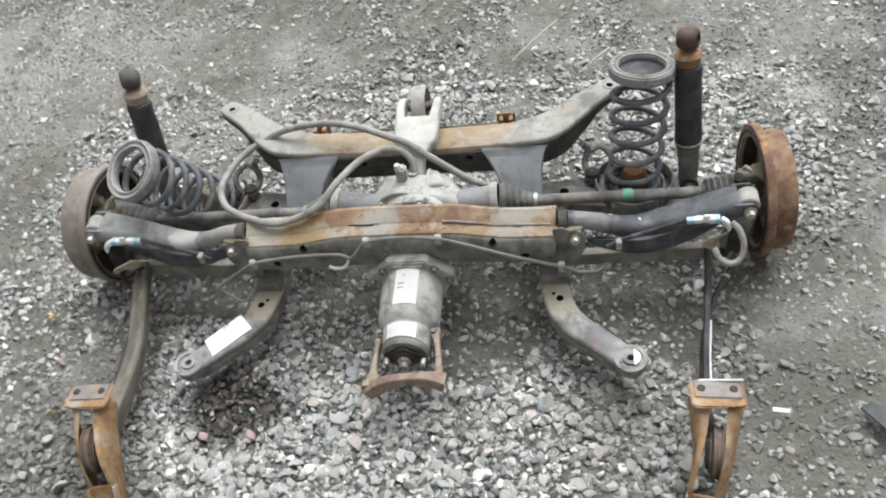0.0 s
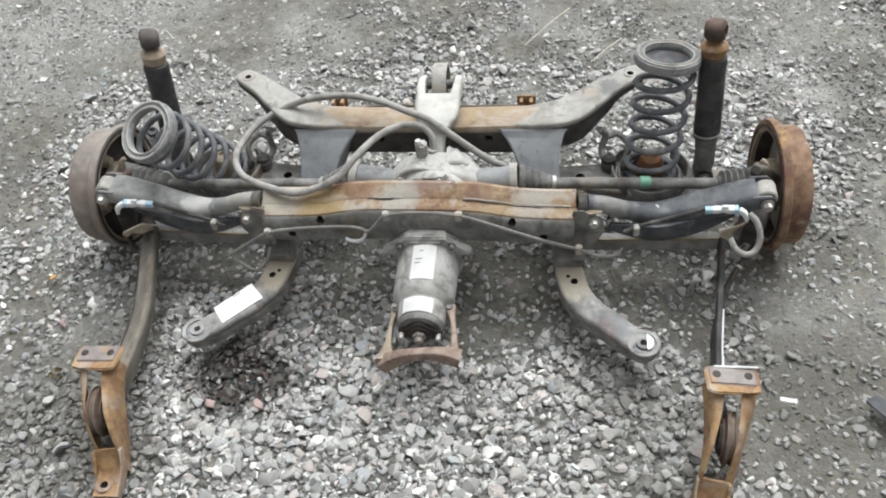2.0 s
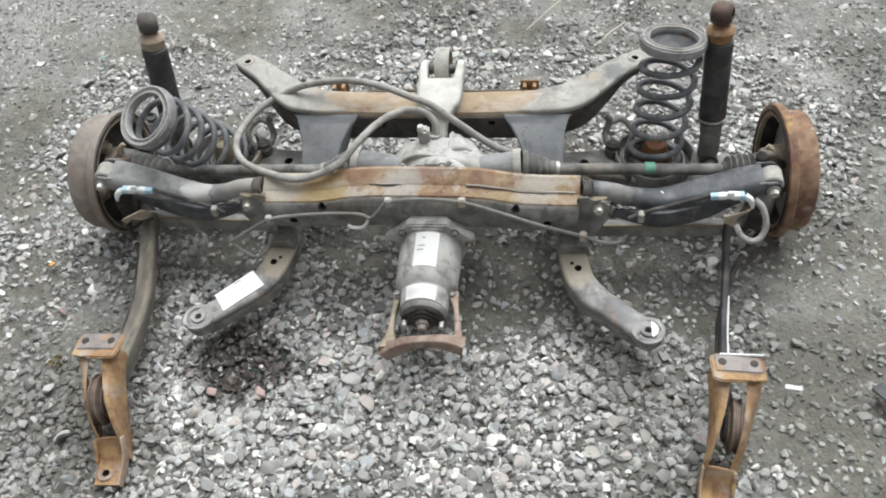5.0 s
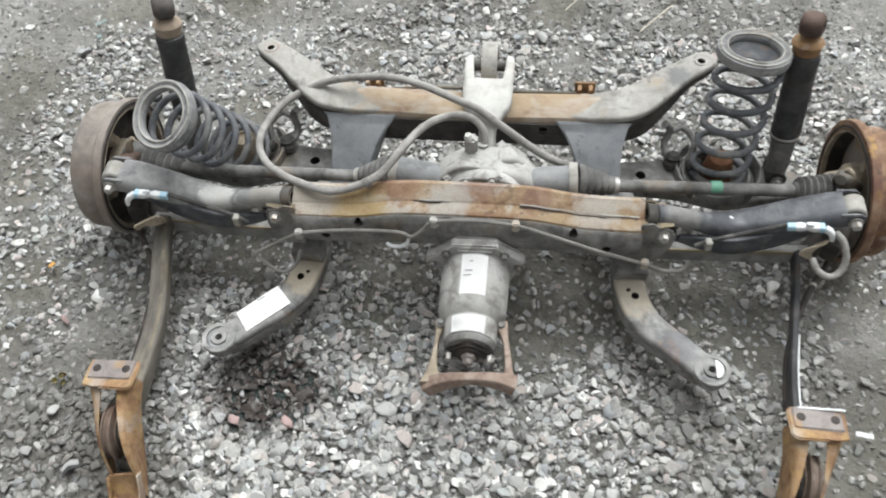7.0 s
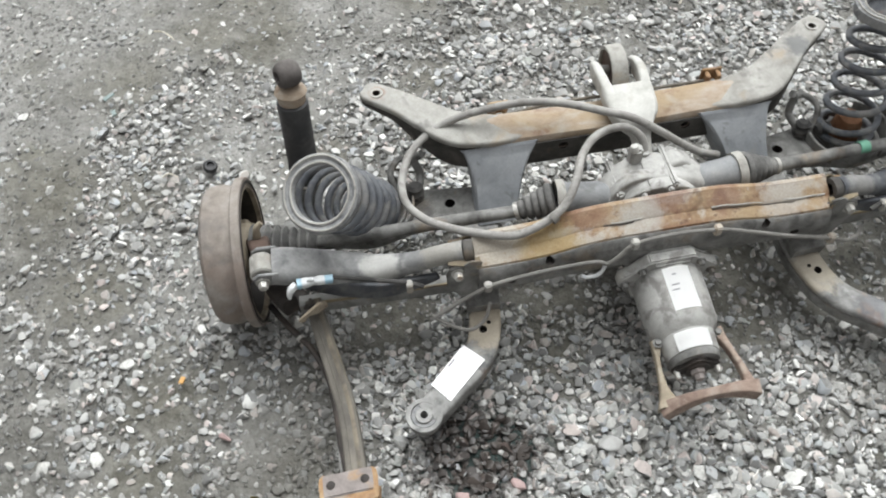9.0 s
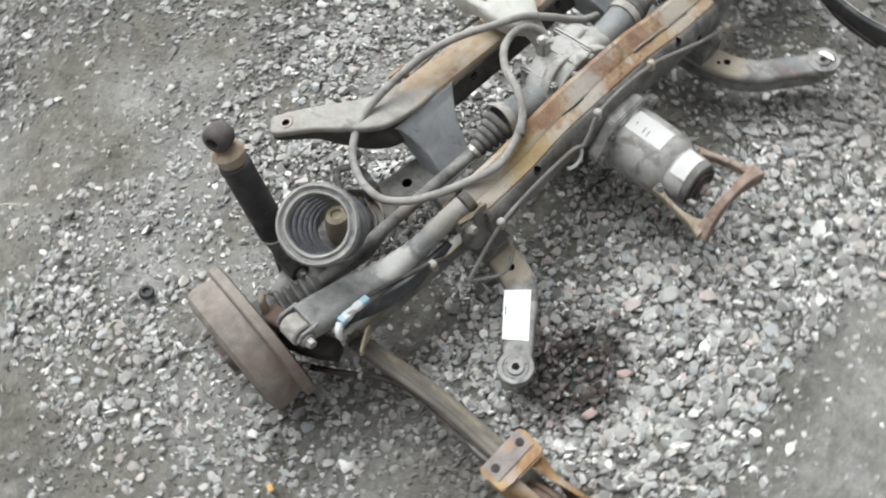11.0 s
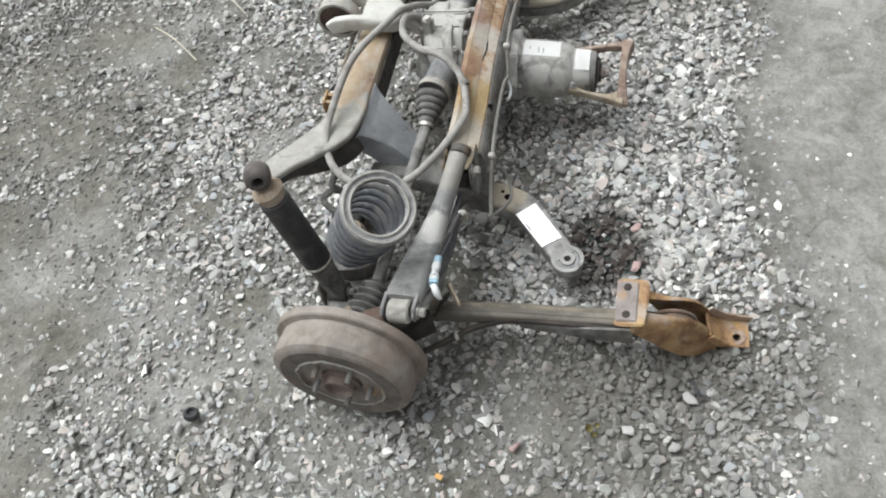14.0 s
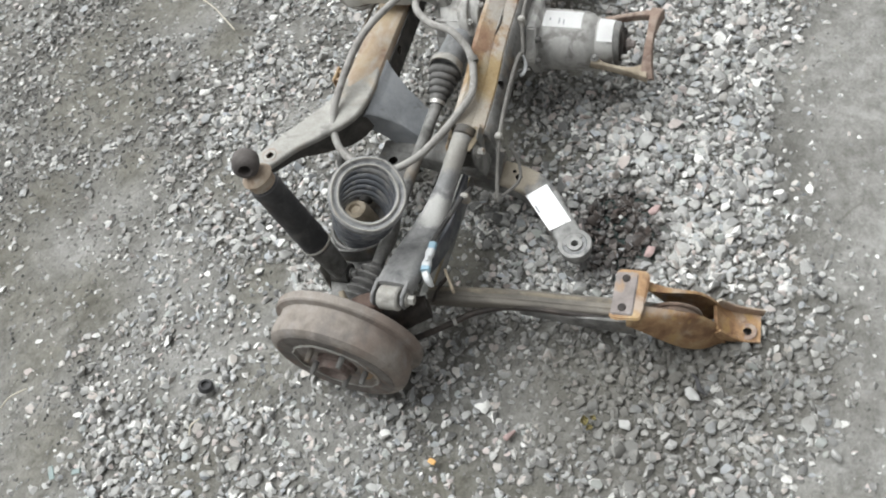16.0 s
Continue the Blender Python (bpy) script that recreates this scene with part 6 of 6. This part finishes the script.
    run = [(-0.045, 0.103, 0.652), (-0.1, 0.1, 0.63), (-0.16, 0.096, 0.623), (-0.23, 0.09, 0.621), (-0.31, 0.088, 0.619)] if s < 0 else [(-0.065, 0.096, 0.645), (-0.11, 0.08, 0.628), (-0.17, 0.064, 0.612), (-0.26, 0.05, 0.603)]
    bc = part("brake_cable", tube([(s * 0.725, 0.07, 0.1), (s * 0.704, 0.034, 0.1), (s * 0.674, -0.011, 0.1)] + [(s * x, y, z) for y, z, x in run], 0.0063, 6, 8), DARK_RUST_AND_SHADE, axle, "black handbrake cable")
    part("cable_ring", lathe((s * 0.674, -0.011, 0.1), (s * -0.5, -1, 0), [(0, 0.0055), (0, 0.0078), (0.007, 0.0078), (0.007, 0.0055)], 14, closed=True), PALE, bc)
part("brake_hose", tube([(0.671, 0.002, 0.248), (0.686, -0.01, 0.238), (0.694, -0.03, 0.216), (0.688, -0.045, 0.194), (0.67, -0.052, 0.186), (0.65, -0.042, 0.19), (0.64, -0.022, 0.2)], 0.0065, 6, 10), LOOM, axle, "curled grey rubber brake hose")


# ---- loose bits on the ground ----
def stone(name, at, size, mat, label, seed):
    rng = np.random.default_rng(seed)
    v, f = pebble_shapes(3, 1, rng)[0]
    me = bpy.data.meshes.new(name)
    me.from_pydata([(p * size).tolist() for p in v], [], f.tolist())
    me.materials.append(mat)
    me.shade_smooth()
    ob = new(name, me)
    ob.matrix_world = pose(at[0], at[1], ground_height(*at) + 0.008 + 0.35 * size[2], 0, 0, rng.uniform(0, 360))
    return tagged(ob, label, "stone", "larger stones in the gravel")


PINK = worn("pinkish_stone", [(0.37, 0.26, 0.245), (0.46, 0.35, 0.335)], (), 0.8, 0, 0.3, 300)
TEAL_SCRAP = worn("dusty_teal_plastic", [(0.2, 0.27, 0.26), (0.3, 0.36, 0.35)], [((0.3, 0.29, 0.27), 60, 0.5, 0.65, 0.6)], 0.6, 0, 0.1, 300)
ORANGE_PLASTIC = worn("faded_orange_plastic", [(0.5, 0.26, 0.06), (0.6, 0.34, 0.1)], (), 0.5, 0, 0.1, 300)
PALE_STONE = worn("pale_grey_stone", [(0.36, 0.36, 0.345), (0.46, 0.46, 0.445)], [((0.34, 0.33, 0.31), 40, 0.5, 0.7, 0.5)], 0.85, 0, 0.3, 300)
WHITE_STONE = worn("white_stone", [(0.56, 0.56, 0.54), (0.68, 0.68, 0.66)], (), 0.8, 0, 0.3, 300)
stone("stone", (-0.142, -0.29), np.array([0.027, 0.031, 0.016]), PALE_STONE, "flat pale grey stone larger than the gravel", 1)
stone("stone", (-0.422, -0.342), np.array([0.018, 0.021, 0.015]), PINK, "pinkish red pebble beside the oily patch", 2)
stone("stone", (-0.319, -0.335), np.array([0.017, 0.019, 0.014]), PINK, "pinkish red pebble beside the oily patch", 3)
stone("stone", (0.271, -0.336), np.array([0.0105, 0.0105, 0.016]), WHITE_STONE, "small bright white pebble", 4)
stone("stone", (-0.714, -0.457), np.array([0.019, 0.015, 0.018]), PALE_STONE, "pale grey pebble lying loose", 6)

for i, (x, y, r, kind) in enumerate(STONES):
    label = ("pale grey stone lying among smaller gravel", "bright white pebble among grey gravel", "reddish pebble among grey gravel")[kind]
    stone("stone", (x, y), np.array([r, r * 0.9, r * 0.95]), (PALE_STONE, WHITE_STONE, PINK)[kind], label, 20 + i)

bit = part("plastic_scrap", box((-0.015, -0.006, -0.0015), (0.015, 0.006, 0.0015), 0.001, m=pose(-1.1, 0.811, 0.014, 6, -8, 35)), TEAL_SCRAP, None, smooth=True)
tagged(bit, "blue-green scrap of plastic on the dirt", "plastic scrap")
bit = part("plastic_scrap", box((-0.01, -0.005, -0.0015), (0.01, 0.005, 0.0015), 0.001, m=pose(-1.085, 0.752, 0.013, -5, 6, 110)), TEAL_SCRAP, None, smooth=True)
tagged(bit, "small blue-green scrap of plastic on the dirt", "plastic scrap")
bit = part("plastic_scrap", box((-0.008, -0.005, -0.002), (0.008, 0.005, 0.002), 0.001, m=pose(-0.922, -0.011, 0.013, 0, 10, 70)), ORANGE_PLASTIC, None, smooth=True)
tagged(bit, "small orange scrap of plastic on the gravel", "plastic scrap")

chip = part("plastic_chip", box((-0.016, -0.005, -0.002), (0.016, 0.005, 0.002), 0.0012, m=pose(0.75, -0.279, 0.012, 4, 3, -6)), WHITE_PLASTIC, None, smooth=True)
tagged(chip, "small white plastic chip on the gravel", "plastic chip")


def straw(a, b, bow, label):
    a, b = Vector(a), Vector(b)
    mid = (a + b) / 2 + Vector(bow)
    ob = part("straw", tube([tuple(a), tuple(mid), tuple(b)], 0.002, 6, 6), STRAW)
    return tagged(ob, label, "straw", "dry stalks on the gravel")


straw((0.189, 0.919, 0.014), (0.322, 1.104, 0.022), (0.006, 0, 0.01), "thin dry straw stalk lying on gravel")
straw((-0.99, 1.033, 0.012), (-0.936, 0.98, 0.02), (0.0, 0.006, 0.006), "short dry straw stalk lying on dirt")
straw((-0.965, 0.521, 0.012), (-0.927, 0.509, 0.018), (0.0, 0.006, 0.005), "short dry straw stalk lying on dirt")
straw((0.476, 0.943, 0.02), (0.384, 0.832, 0.016), (0.004, 0, 0.008), "thin dry straw stalk lying on gravel")
scrap = part("scrap_strip", sweep([(0.905, -0.27, 0.018, 0.03, 0.004), (0.93, -0.31, 0.028, 0.035, 0.004), (0.965, -0.36, 0.03, 0.03, 0.004)], r=0.0015), BLACK)
tagged(scrap, "bent strip of dark scrap metal on the dirt", "scrap metal")

DARK_PLASTIC = worn("black_scrap_plastic", [(0.025, 0.025, 0.027), (0.05, 0.05, 0.052)], [((0.2, 0.19, 0.17), 40, 0.56, 0.68, 0.5)], 0.6, 0, 0.2, 300)
DEAD_LEAF = worn("yellowed_dead_leaf", [(0.22, 0.19, 0.075), (0.34, 0.3, 0.13)], [((0.14, 0.1, 0.04), 60, 0.5, 0.65, 0.7)], 0.8, 0, 0.2, 300)


def leaf_bit(at, turn, size, label):
    """A curled fragment of leaf with a pointed outline."""
    bm = bmesh.new()
    rows = []
    for i in range(6):
        f = i / 5
        w = size * 0.42 * math.sin(math.pi * min(0.97, f + 0.06)) ** 0.8
        rows.append([bm.verts.new((size * (f - 0.5), w * u, 0.35 * size * u * u * (0.4 + f) + 0.1 * size * math.sin(5 * f))) for u in (-1, -0.4, 0.4, 1)])
    for p, q in zip(rows, rows[1:]):
        for i in range(3):
            bm.faces.new((p[i], p[i + 1], q[i + 1], q[i]))
    bmesh.ops.solidify(bm, geom=bm.faces[:], thickness=0.0008)
    ob = part("leaf_fragment", bm, DEAD_LEAF)
    ob.matrix_world = pose(at[0], at[1], ground_height(*at) + 0.018, 8, -6, turn)
    return tagged(ob, label, "leaf", "dead leaf bits on the gravel")


leaf_bit((-0.795, -0.275), 20, 0.018, "curled yellow fragment of dead leaf on gravel")
leaf_bit((-0.808, -0.287), 130, 0.014, "small curled yellow leaf fragment on gravel")
leaf_bit((-0.788, -0.29), 75, 0.012, "small curled yellow leaf fragment on gravel")
strip = part("rubber_strip", sweep([(-0.676, -0.452, 0.016, 0.004, 0.004), (-0.69, -0.462, 0.023, 0.007, 0.005), (-0.706, -0.468, 0.022, 0.009, 0.005), (-0.714, -0.482, 0.016, 0.004, 0.003)], r=0.0015), DARK_PLASTIC)
tagged(strip, "bent black rubber strip among the gravel", "rubber strip")
grommet = part("grommet", lathe((-0.856, 0.535, 0.004), (0.25, -0.3, 1), [(0, 0.016), (0.008, 0.0165), (0.013, 0.013), (0.013, 0.009), (0.007, 0.008), (0.006, 0.002)], 20), DARK_PLASTIC)
tagged(grommet, "small black rubber grommet half sunk in dirt", "grommet")
